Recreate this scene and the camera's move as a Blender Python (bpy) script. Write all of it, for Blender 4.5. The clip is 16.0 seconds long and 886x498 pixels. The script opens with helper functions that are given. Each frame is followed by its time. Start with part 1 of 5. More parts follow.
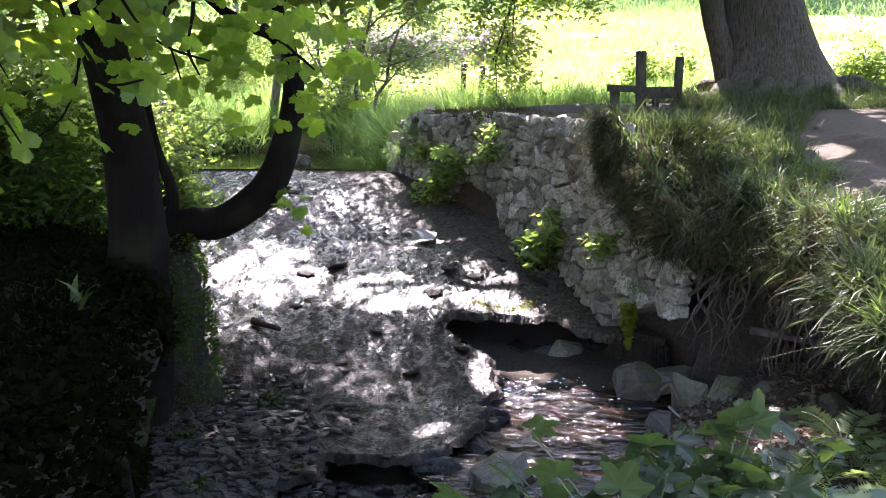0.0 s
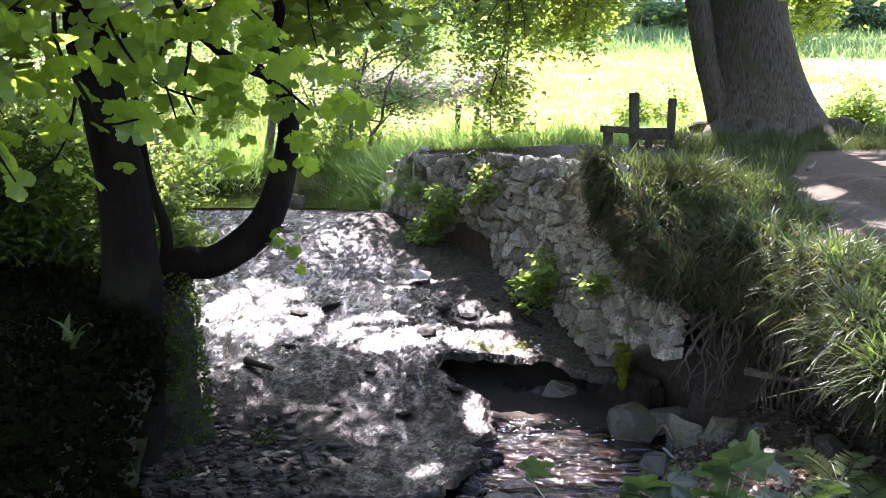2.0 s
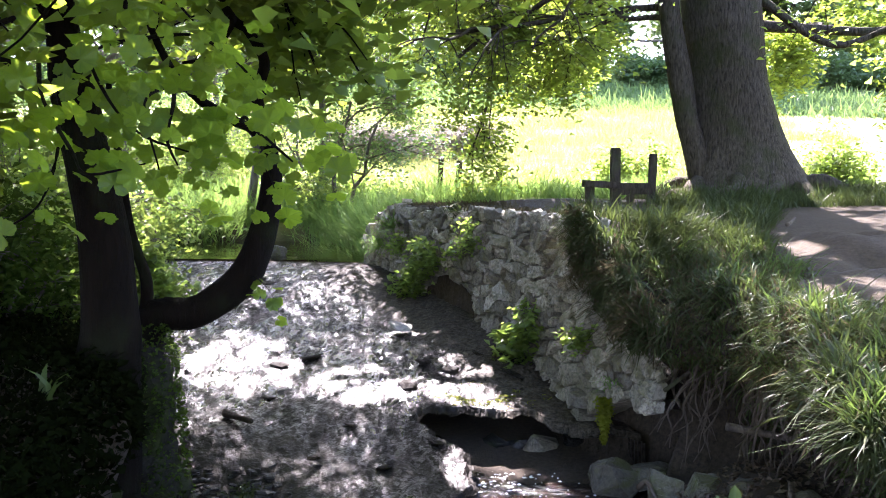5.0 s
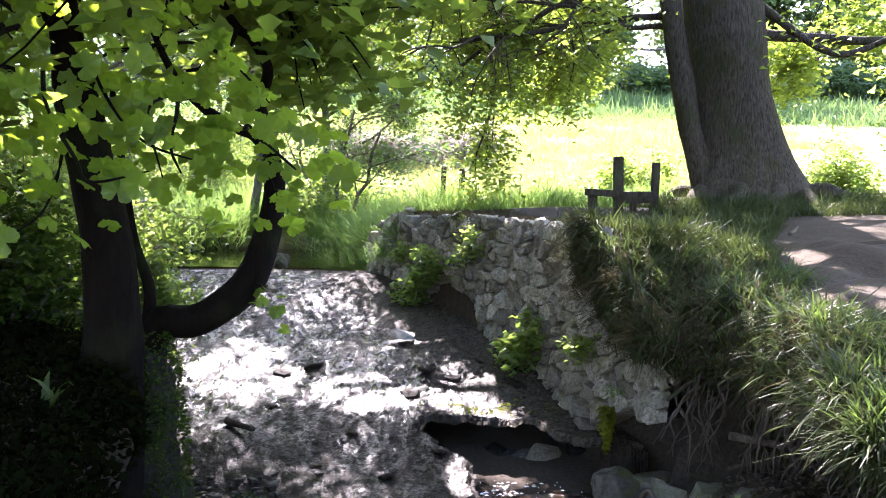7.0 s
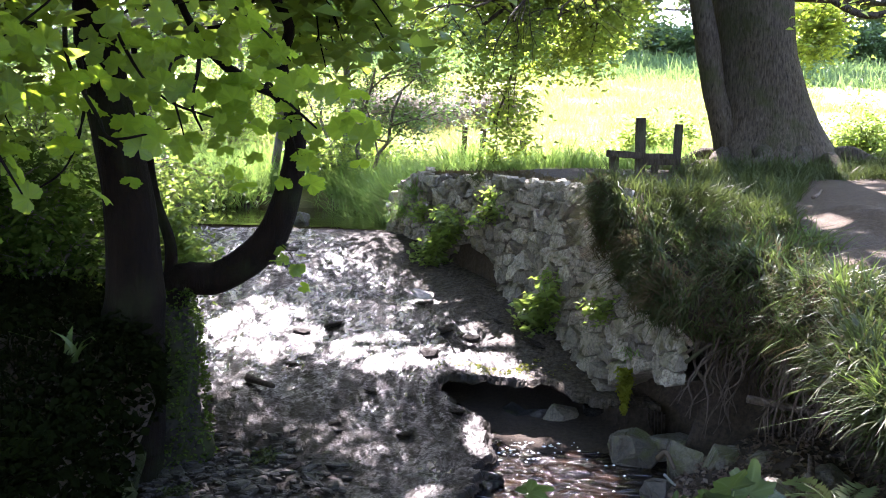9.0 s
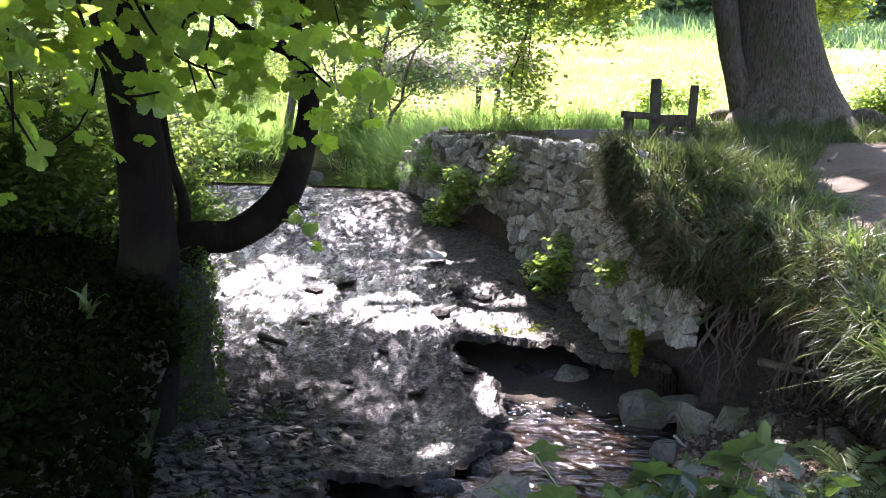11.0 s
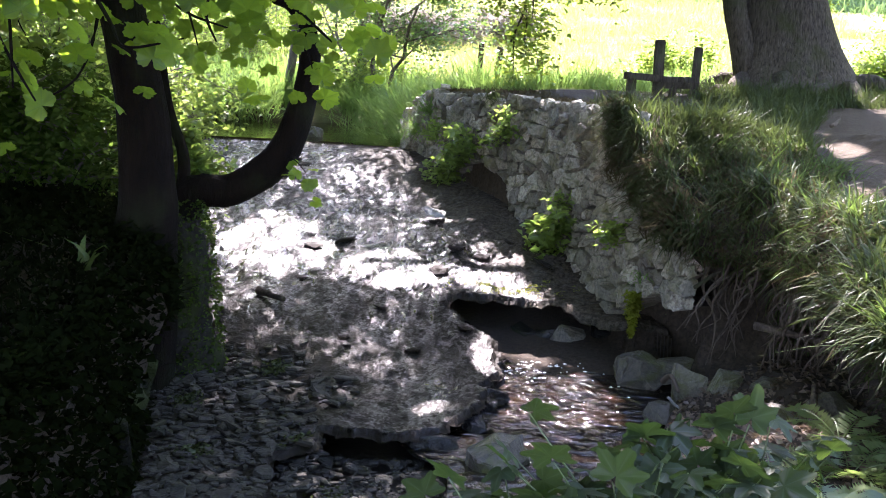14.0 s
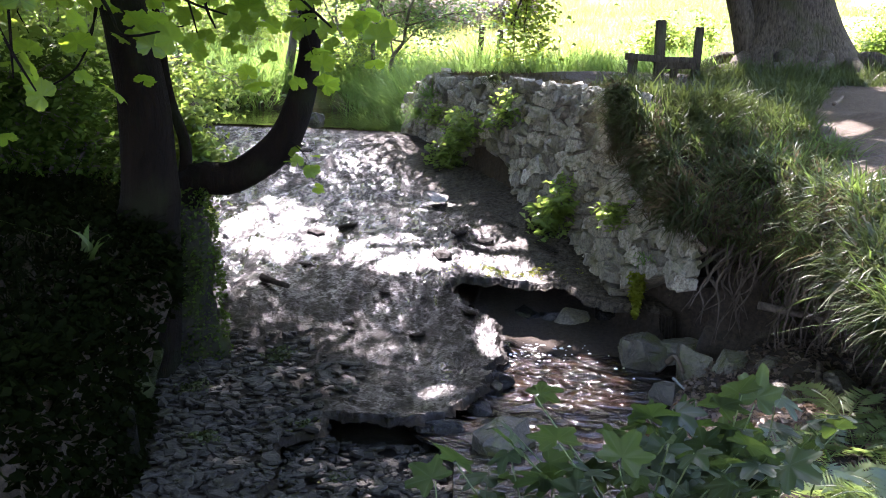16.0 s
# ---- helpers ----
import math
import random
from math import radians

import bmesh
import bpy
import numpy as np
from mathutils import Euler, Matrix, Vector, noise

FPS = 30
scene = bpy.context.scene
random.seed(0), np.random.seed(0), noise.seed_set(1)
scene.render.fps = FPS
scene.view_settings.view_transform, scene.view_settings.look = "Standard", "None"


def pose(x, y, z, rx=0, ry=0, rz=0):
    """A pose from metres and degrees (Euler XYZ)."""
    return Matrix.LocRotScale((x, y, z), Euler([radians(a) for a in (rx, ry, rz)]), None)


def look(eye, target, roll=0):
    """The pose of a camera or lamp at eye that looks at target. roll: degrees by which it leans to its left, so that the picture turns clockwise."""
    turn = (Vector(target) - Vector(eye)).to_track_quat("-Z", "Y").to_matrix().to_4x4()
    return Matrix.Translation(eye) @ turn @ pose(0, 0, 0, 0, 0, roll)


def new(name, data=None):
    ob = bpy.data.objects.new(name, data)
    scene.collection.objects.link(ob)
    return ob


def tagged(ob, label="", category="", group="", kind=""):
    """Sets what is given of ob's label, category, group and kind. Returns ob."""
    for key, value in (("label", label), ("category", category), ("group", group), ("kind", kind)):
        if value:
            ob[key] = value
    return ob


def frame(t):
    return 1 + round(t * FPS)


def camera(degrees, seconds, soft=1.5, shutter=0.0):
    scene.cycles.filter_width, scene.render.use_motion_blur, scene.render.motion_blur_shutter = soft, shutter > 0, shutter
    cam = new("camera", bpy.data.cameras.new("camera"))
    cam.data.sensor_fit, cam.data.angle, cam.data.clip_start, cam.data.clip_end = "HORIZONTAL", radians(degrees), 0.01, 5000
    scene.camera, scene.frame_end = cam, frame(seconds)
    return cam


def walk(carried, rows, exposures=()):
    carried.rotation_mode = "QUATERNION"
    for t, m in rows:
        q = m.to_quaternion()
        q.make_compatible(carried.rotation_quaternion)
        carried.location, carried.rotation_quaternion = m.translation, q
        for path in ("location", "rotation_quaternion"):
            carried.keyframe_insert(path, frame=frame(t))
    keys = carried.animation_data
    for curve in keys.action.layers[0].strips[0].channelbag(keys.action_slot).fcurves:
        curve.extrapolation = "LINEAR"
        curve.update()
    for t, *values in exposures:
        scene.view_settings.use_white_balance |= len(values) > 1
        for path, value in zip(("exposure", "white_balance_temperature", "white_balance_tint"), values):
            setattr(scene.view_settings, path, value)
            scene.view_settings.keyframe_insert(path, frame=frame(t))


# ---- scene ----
# ---- camera and walk ----
cam = camera(46.0, 16.0, soft=1.0)
EYE = (0.0, 0.0, 2.2)
TURNS = (
    (0.0, 81.70, 0.00, 0.00), (0.5, 82.09, -0.48, -0.02), (1.0, 82.59, -0.38, -0.04), (1.5, 83.19, -0.41, -0.11),
    (2.0, 83.88, -0.21, -0.31), (2.5, 84.50, -0.20, -0.51), (3.0, 85.04, -0.34, -0.69), (3.5, 85.47, -0.27, -0.79),
    (4.0, 85.89, -0.43, -0.91), (4.5, 86.34, -0.64, -1.08), (5.0, 86.78, -0.72, -1.26), (7.3, 87.23, -0.92, -1.02),
    (7.5, 86.85, -1.23, -0.88), (8.0, 85.61, -1.68, -0.48), (8.5, 85.29, -1.43, -0.16), (11.0, 82.82, -1.76, 0.77),
    (11.5, 82.28, -2.04, 0.70), (12.0, 81.74, -2.56, 0.72), (12.5, 81.29, -2.97, 0.79), (13.0, 80.95, -2.74, 0.75),
    (13.5, 80.71, -2.72, 0.76), (14.0, 80.53, -2.87, 0.87), (14.5, 80.47, -2.60, 0.84), (15.0, 80.23, -2.08, 0.76),
    (15.5, 79.90, -2.09, 0.61), (16.0, 79.67, -2.01, 0.90))
STOPS = 3.6
walk(cam, [(t, pose(*EYE, rx, ry, rz)) for t, rx, ry, rz in TURNS], exposures=((0.0, STOPS, 6150, 30), (16.0, STOPS, 6150, 30)))

# ---- light: a clear sky and a high sun ahead of the camera, a little to its left ----
SUN_UP, SUN_TURN = radians(47), radians(-3)
world = bpy.data.worlds.new("sky")
scene.world = world
world.use_nodes = True
wn = world.node_tree.nodes
sky = wn.new("ShaderNodeTexSky")
sky.sky_type = "NISHITA"
sky.sun_disc = False
sky.sun_elevation, sky.sun_rotation = SUN_UP, SUN_TURN % (2 * math.pi)
world.node_tree.links.new(sky.outputs[0], wn["Background"].inputs[0])
wn["Background"].inputs[1].default_value = 0.15
TO_SUN = Vector((math.sin(SUN_TURN) * math.cos(SUN_UP), math.cos(SUN_TURN) * math.cos(SUN_UP), math.sin(SUN_UP)))
lamp = bpy.data.lights.new("sun", "SUN")
lamp.energy, lamp.angle, lamp.color = 5.0, radians(0.53), (1.0, 0.95, 0.86)
sun = new("sun", lamp)
sun.matrix_world = look(TO_SUN * 60, (0, 0, 0))

# ---- materials ----


def rgb(c):
    return (c[0], c[1], c[2], 1.0)


class Nodes:
    """A short hand for building one node material."""

    def __init__(self, name):
        self.m = bpy.data.materials.new(name)
        self.m.use_nodes = True
        self.t = self.m.node_tree
        self.t.nodes.clear()
        self.out = self.t.nodes.new("ShaderNodeOutputMaterial")

    def add(self, kind):
        return self.t.nodes.new(kind)

    def attribute(self, name):
        n = self.add("ShaderNodeAttribute")
        n.attribute_name = name
        return n.outputs["Fac"]

    def put(self, socket, v):
        if isinstance(v, bpy.types.NodeSocket):
            self.t.links.new(v, socket)
        else:
            socket.default_value = v

    def coords(self, stretch=(1, 1, 1), local=False):
        tc = self.add("ShaderNodeTexCoord")
        mp = self.add("ShaderNodeMapping")
        self.put(mp.inputs[0], tc.outputs["Object"] if local else self.add("ShaderNodeNewGeometry").outputs["Position"])
        mp.inputs["Scale"].default_value = stretch
        return mp.outputs[0]

    def noise(self, at, scale, detail=5.0, rough=0.6, warp=0.0):
        n = self.add("ShaderNodeTexNoise")
        self.put(n.inputs["Vector"], at)
        n.inputs["Scale"].default_value, n.inputs["Detail"].default_value = scale, detail
        n.inputs["Roughness"].default_value, n.inputs["Distortion"].default_value = rough, warp
        return n.outputs["Fac"]

    def ramp(self, fac, stops):
        n = self.add("ShaderNodeValToRGB")
        while len(n.color_ramp.elements) < len(stops):
            n.color_ramp.elements.new(0.5)
        for e, (p, c) in zip(n.color_ramp.elements, stops):
            e.position, e.color = p, rgb(c) if isinstance(c, tuple) else (c, c, c, 1.0)
        self.put(n.inputs[0], fac)
        return n.outputs[0]

    def mix(self, fac, a, b, how="MIX"):
        n = self.add("ShaderNodeMix")
        n.data_type, n.blend_type = "RGBA", how
        for s, v in ((n.inputs[0], fac), (n.inputs[6], a), (n.inputs[7], b)):
            self.put(s, rgb(v) if isinstance(v, tuple) and len(v) == 3 else v)
        return n.outputs[2]

    def math(self, how, a, b):
        n = self.add("ShaderNodeMath")
        n.operation = how
        self.put(n.inputs[0], a)
        self.put(n.inputs[1], b)
        return n.outputs[0]

    def bump(self, height, strength, distance, normal=None):
        n = self.add("ShaderNodeBump")
        self.put(n.inputs["Height"], height)
        n.inputs["Strength"].default_value, n.inputs["Distance"].default_value = strength, distance
        if normal is not None:
            self.put(n.inputs["Normal"], normal)
        return n.outputs[0]

    def finish(self, shader):
        self.put(self.out.inputs[0], shader)
        return self.m

    def principled(self, color, rough, normal=None, spec=0.5, coat=0.0):
        p = self.add("ShaderNodeBsdfPrincipled")
        self.put(p.inputs["Base Color"], rgb(color) if isinstance(color, tuple) else color)
        self.put(p.inputs["Roughness"], rough)
        self.put(p.inputs["Specular IOR Level"], spec)
        self.put(p.inputs["Coat Weight"], coat)
        p.inputs["Coat Roughness"].default_value = 0.08
        if normal is not None:
            self.put(p.inputs["Normal"], normal)
            self.put(p.inputs["Coat Normal"], normal)
        return self.finish(p.outputs[0])


def leaf_material(name, dark, light, through_light, gloss=0.05, islands=True, see=0.5):
    k = Nodes(name)
    if islands:
        rnd = k.add("ShaderNodeNewGeometry").outputs["Random Per Island"]
    else:
        rnd = k.add("ShaderNodeObjectInfo").outputs["Random"]
    blot = k.noise(k.coords(), 9.0, 3.0)
    c = k.mix(rnd, dark, light)
    c = k.mix(k.math("MULTIPLY", blot, 0.5), c, (dark[0] * 1.5, dark[1] * 1.1, dark[2]))
    vein = None
    if not islands:
        tc = k.add("ShaderNodeTexCoord")
        xyz = k.add("ShaderNodeSeparateXYZ")
        k.put(xyz.inputs[0], tc.outputs["Object"])
        ang = k.math("ARCTAN2", xyz.outputs[0], k.math("SUBTRACT", xyz.outputs[1], 0.12))
        vein = k.ramp(k.math("COSINE", k.math("MULTIPLY", ang, 2 * math.pi), 0.0), ((0.90, 0.0), (0.985, 1.0)))
        c = k.mix(k.math("MULTIPLY", vein, 0.55), c, tuple(v * 2.2 for v in light))
    d = k.add("ShaderNodeBsdfDiffuse")
    k.put(d.inputs[0], c)
    t = k.add("ShaderNodeBsdfTranslucent")
    tl = k.mix(rnd, through_light, tuple(v * 0.6 for v in through_light))
    k.put(t.inputs[0], tl if vein is None else k.mix(k.math("MULTIPLY", vein, 0.5), tl, tuple(v * 0.35 for v in through_light)))
    g = k.add("ShaderNodeBsdfGlossy")
    g.inputs["Roughness"].default_value = 0.45
    a = k.add("ShaderNodeMixShader")
    a.inputs[0].default_value = see
    k.put(a.inputs[1], d.outputs[0])
    k.put(a.inputs[2], t.outputs[0])
    b = k.add("ShaderNodeMixShader")
    b.inputs[0].default_value = gloss
    k.put(b.inputs[1], a.outputs[0])
    k.put(b.inputs[2], g.outputs[0])
    return k.finish(b.outputs[0])


def bark_material(name, dark, light, moss, scale, moss_share):
    k = Nodes(name)
    at = k.coords((1, 1, 0.22))
    ridges = k.noise(at, scale, 8.0, 0.65, 0.4)
    broad = k.noise(k.coords(), 3.0, 4.0)
    c = k.ramp(ridges, ((0.3, dark), (0.7, light)))
    green = k.ramp(broad, ((0.62 - moss_share * 0.4, 0.0), (0.75 - moss_share * 0.3, 1.0)))
    c = k.mix(k.math("MULTIPLY", green, 0.7), c, moss)
    return k.principled(c, 0.9, k.bump(ridges, 1.0, 0.025), 0.08)


def stone_material(name, dark, light, moss, moss_at, rough=0.75, wet=0.0, shine=0.3):
    k = Nodes(name)
    at = k.coords()
    rnd = k.add("ShaderNodeObjectInfo").outputs["Random"]
    grain = k.noise(at, 38.0, 8.0, 0.7)
    blotch = k.noise(at, 5.0, 6.0, 0.6, 0.6)
    c = k.mix(rnd, dark, light)
    c = k.mix(k.ramp(grain, ((0.42, 0.0), (0.66, 0.8))), c, tuple(v * 0.4 for v in dark))
    c = k.mix(k.ramp(blotch, ((moss_at, 0.0), (moss_at + 0.14, 0.85))), c, moss)
    r = k.math("SUBTRACT", rough, k.math("MULTIPLY", blotch, wet))
    n = k.bump(grain, 0.8, 0.014, k.bump(blotch, 0.8, 0.035))
    return k.principled(c, r, n, shine)


M_LEAF_SYC = leaf_material("sycamore_leaf", (0.025, 0.055, 0.011), (0.06, 0.11, 0.02), (0.42, 0.60, 0.035), 0.02, False, 0.55)
M_LEAF_SMALL = leaf_material("broad_leaf", (0.035, 0.07, 0.014), (0.09, 0.145, 0.028), (0.40, 0.56, 0.09))
M_LEAF_BEECH = leaf_material("beech_leaf", (0.04, 0.085, 0.014), (0.11, 0.18, 0.024), (0.42, 0.55, 0.06), 0.05)
M_LEAF_ALDER = leaf_material("alder_leaf", (0.03, 0.07, 0.018), (0.07, 0.12, 0.03), (0.16, 0.27, 0.05), 0.08)
M_LEAF_FAR = leaf_material("far_leaf", (0.07, 0.12, 0.04), (0.12, 0.18, 0.07), (0.22, 0.32, 0.10))
M_LEAF_PLANT = leaf_material("maple_leaf", (0.012, 0.022, 0.012), (0.030, 0.042, 0.022), (0.10, 0.165, 0.025), 0.02, False, 0.28)
M_FERN = leaf_material("fern_leaf", (0.055, 0.095, 0.035), (0.12, 0.165, 0.065), (0.17, 0.24, 0.06))
M_GRASS = leaf_material("grass_blade", (0.015, 0.022, 0.007), (0.066, 0.082, 0.026), (0.075, 0.105, 0.025), 0.02, True, 0.35)
M_GRASS_FRESH = leaf_material("fresh_blade", (0.03, 0.05, 0.012), (0.075, 0.11, 0.03), (0.12, 0.19, 0.035), 0.02, True, 0.4)
M_GRASS_DRY = leaf_material("straw_blade", (0.04, 0.033, 0.018), (0.15, 0.122, 0.07), (0.08, 0.065, 0.035), 0.0)
M_GRASS_LUSH = leaf_material("lush_blade", (0.04, 0.09, 0.02), (0.09, 0.155, 0.035), (0.25, 0.40, 0.08), 0.03)
M_HAY = leaf_material("meadow_blade", (0.16, 0.20, 0.055), (0.35, 0.345, 0.12), (0.31, 0.33, 0.09), 0.02)
# green far grass, darkened to hold the shade of the trees beyond
M_SHADED_GREEN = leaf_material("shaded_green_blade", (0.05, 0.095, 0.03), (0.10, 0.16, 0.05), (0.14, 0.22, 0.06), 0.02)
M_DEAD = leaf_material("dead_twig", (0.17, 0.155, 0.125), (0.31, 0.28, 0.23), (0.26, 0.24, 0.19), 0.0)
M_LITTER = leaf_material("dead_leaf", (0.07, 0.052, 0.038), (0.26, 0.205, 0.15), (0.08, 0.06, 0.04), 0.02)
# leaf cover of the left bank: deep shade put into a near-black colour
M_SHADE_COVER = leaf_material("shade_cover_leaf", (0.004, 0.006, 0.0022), (0.0085, 0.0115, 0.0042), (0.013, 0.019, 0.005), 0.0)
# darker copy of the broad leaf, with the left bank's shade in its colour
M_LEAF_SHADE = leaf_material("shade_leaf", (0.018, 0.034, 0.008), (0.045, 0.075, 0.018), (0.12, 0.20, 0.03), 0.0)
M_MOSS = leaf_material("moss", (0.08, 0.105, 0.015), (0.24, 0.26, 0.03), (0.24, 0.28, 0.03), 0.0)
# bark far darker than its own tone: the trunks' deep shade is painted in
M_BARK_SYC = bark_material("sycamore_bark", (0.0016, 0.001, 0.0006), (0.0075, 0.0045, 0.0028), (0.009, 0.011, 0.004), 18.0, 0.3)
M_BARK_BEECH = bark_material("beech_bark", (0.013, 0.010, 0.0075), (0.095, 0.076, 0.056), (0.032, 0.036, 0.013), 44.0, 0.3)
M_BARK_THIN = bark_material("grey_bark", (0.06, 0.05, 0.045), (0.17, 0.15, 0.13), (0.06, 0.07, 0.03), 18.0, 0.2)
M_ROOT = bark_material("root_bark", (0.035, 0.027, 0.02), (0.13, 0.10, 0.078), (0.08, 0.07, 0.03), 25.0, 0.0)
M_WOOD = bark_material("weathered_wood", (0.02, 0.016, 0.012), (0.065, 0.052, 0.04), (0.05, 0.06, 0.025), 30.0, 0.2)
M_STONE = stone_material("wall_stone", (0.12, 0.104, 0.077), (0.37, 0.327, 0.253), (0.12, 0.108, 0.055), 0.5)
M_ROCK = stone_material("stream_rock", (0.06, 0.051, 0.038), (0.15, 0.13, 0.098), (0.075, 0.08, 0.02), 0.50, 0.6, 0.3)
M_MORTAR = stone_material("mortar", (0.12, 0.10, 0.072), (0.14, 0.115, 0.082), (0.08, 0.07, 0.04), 0.52)
M_PEBBLE = stone_material("slate_pebble", (0.006, 0.0052, 0.004), (0.036, 0.032, 0.024), (0.035, 0.035, 0.014), 0.62, 0.75, 0.2, 0.2)
# wet stone with the shade below the slab's lip put into its colour
M_LEDGE = stone_material("wet_shaded_ledge", (0.012, 0.011, 0.010), (0.04, 0.036, 0.031), (0.03, 0.035, 0.012), 0.6, 0.35, 0.3)
# plain white, for foam and for painted glints of sun on the pool
M_FOAM_GLINT = stone_material("foam", (0.75, 0.75, 0.72), (0.8, 0.8, 0.78), (0.7, 0.7, 0.68), 0.6)
# mossy rock, its colour lowered further to carry the bank's shade
M_MOSSY_SHADED = stone_material("mossy_shaded_rock", (0.010, 0.009, 0.007), (0.024, 0.021, 0.016), (0.022, 0.028, 0.007), 0.42, 0.9, 0.0, 0.1)
M_PALE = stone_material("pale_stone", (0.24, 0.23, 0.21), (0.28, 0.27, 0.25), (0.3, 0.3, 0.27), 0.7)


def bed_material():
    """Dark slate with a thin skin of running water: glossy, with ripples drawn out down the slope."""
    k = Nodes("wet_slate")
    at = k.coords()
    flow = k.coords((1.0, 0.28, 0.6))
    ripple = k.noise(k.coords((1.0, 0.55, 0.8)), 24.0, 1.5, 0.5, 1.0)
    rocky = k.noise(k.coords((1.0, 0.45, 1.0)), 8.0, 8.0, 0.7, 0.5)
    stain = k.noise(at, 1.7, 5.0)
    # besides running water, wet holds where sheen and glints are meant to show
    wet = k.attribute("wet")
    c = k.ramp(rocky, ((0.38, (0.002, 0.0017, 0.0015)), (0.52, (0.007, 0.006, 0.005)), (0.70, (0.024, 0.021, 0.0175))))
    c = k.mix(k.ramp(stain, ((0.52, 0.0), (0.7, 0.5))), c, (0.022, 0.022, 0.009))
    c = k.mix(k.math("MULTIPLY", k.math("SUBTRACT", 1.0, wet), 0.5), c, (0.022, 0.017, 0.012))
    c = k.mix(k.attribute("dirt"), c, k.ramp(k.noise(at, 26.0, 8.0, 0.75), ((0.38, (0.012, 0.009, 0.0065)), (0.66, (0.085, 0.07, 0.052)))))
    speck = k.ramp(k.noise(k.coords((1.0, 0.5, 1.0)), 26.0, 3.0, 0.55, 0.6), ((0.43, 0.12), (0.5, 1.0)))
    pour = k.ramp(k.noise(k.coords((1.0, 0.3, 1.0)), 6.0, 6.0, 0.7, 0.8), ((0.40, 0.12), (0.60, 1.0)))
    wet = k.math("MULTIPLY", k.math("MULTIPLY", wet, pour), speck)
    dry = k.math("SUBTRACT", 1.0, wet)
    r = k.math("ADD", k.math("MULTIPLY", dry, 0.5), k.math("ADD", 0.03, k.math("MULTIPLY", rocky, 0.06)))
    n = k.bump(k.noise(k.coords((1.0, 0.5, 1.0)), 9.0, 2.5, 0.5, 0.6), 1.0, 0.017, k.bump(ripple, 1.0, 0.011, k.bump(k.noise(k.coords((1.0, 0.6, 1.0)), 60.0, 2.0, 0.6, 0.8), 1.0, 0.003)))
    return k.principled(c, r, n, k.math("ADD", 0.03, k.math("MULTIPLY", wet, 0.47)))


def water_material(name, tint, ripple_scale, strength, distance, stretch):
    k = Nodes(name)
    at = k.coords(stretch)
    n = k.bump(k.noise(at, ripple_scale, 2.0, 0.5, 0.8), strength, distance)
    clear = k.add("ShaderNodeBsdfTransparent")
    clear.inputs[0].default_value = rgb(tint)
    gl = k.add("ShaderNodeBsdfGlossy")
    gl.inputs["Roughness"].default_value = 0.03
    k.put(gl.inputs["Normal"], n)
    fr = k.add("ShaderNodeFresnel")
    fr.inputs[0].default_value = 1.33
    k.put(fr.inputs["Normal"], n)
    mx = k.add("ShaderNodeMixShader")
    k.put(mx.inputs[0], fr.outputs[0])
    k.put(mx.inputs[1], clear.outputs[0])
    k.put(mx.inputs[2], gl.outputs[0])
    return k.finish(mx.outputs[0])


def pool_material():
    """Peaty stream water, too brown to see far into, broken by quick ripples."""
    k = Nodes("brown_water")
    silt = k.noise(k.coords((1.0, 0.6, 1.0)), 5.0, 5.0, 0.6, 0.8)
    c = k.ramp(silt, ((0.38, (0.003, 0.002, 0.001)), (0.64, (0.019, 0.011, 0.0055))))
    chop = k.bump(k.noise(k.coords((0.55, 1.0, 1.0)), 8.0, 3.0, 0.55, 1.0), 1.0, 0.09, k.bump(k.noise(k.coords((1.0, 0.7, 1.0)), 34.0, 2.0, 0.5, 0.8), 1.0, 0.006))
    return k.principled(c, 0.09, chop, 0.5)


def ground_material():
    k = Nodes("earth")
    at = k.coords()
    big = k.ramp(k.noise(at, 0.45, 8.0, 0.65), ((0.38, 0.0), (0.62, 1.0)))
    fine = k.noise(at, 30.0, 8.0, 0.7)
    grass = k.attribute("grass")
    path = k.attribute("trodden")
    soil = k.ramp(fine, ((0.3, (0.015, 0.011, 0.008)), (0.7, (0.055, 0.04, 0.027))))
    dust = k.ramp(fine, ((0.3, (0.020, 0.014, 0.008)), (0.7, (0.060, 0.042, 0.024))))
    blot = k.ramp(k.noise(at, 2.6, 6.0, 0.7), ((0.42, 0.0), (0.6, 1.0)))
    turf = k.mix(k.math("MULTIPLY", big, k.math("ADD", 0.45, k.math("MULTIPLY", blot, 0.55))), (0.15, 0.19, 0.045), (0.34, 0.335, 0.11))
    # the far band: greener turf with the trees' shade put into its colour
    turf = k.mix(k.attribute("rank"), turf, k.mix(blot, (0.06, 0.11, 0.035), (0.10, 0.16, 0.05)))
    c = k.mix(grass, soil, turf)
    c = k.mix(path, c, dust)
    return k.principled(c, 0.95, k.bump(fine, 0.6, 0.03), 0.2)


M_BED = bed_material()
M_POOLBED = stone_material("silt", (0.028, 0.022, 0.014), (0.045, 0.035, 0.024), (0.016, 0.012, 0.008), 0.55, 0.6)
M_POOL = pool_material()
M_POND = water_material("pond_water", (0.5, 0.48, 0.36), 7.0, 0.6, 0.03, (1, 0.5, 1))
M_EARTH = ground_material()

# ---- shape helpers ----
rng = np.random.default_rng(7)


def smooth(v):
    v = np.clip(v, 0.0, 1.0)
    return v * v * (3 - 2 * v)


def lattice(ix, iy, seed):
    h = (ix.astype(np.int64) * 374761393 + iy.astype(np.int64) * 668265263 + seed * 1274126177) & 0x7FFFFFFF
    h = ((h ^ (h >> 13)) * 1103515245 + 12345) & 0x7FFFFFFF
    return ((h ^ (h >> 16)) & 0xFFFF) / 65535.0


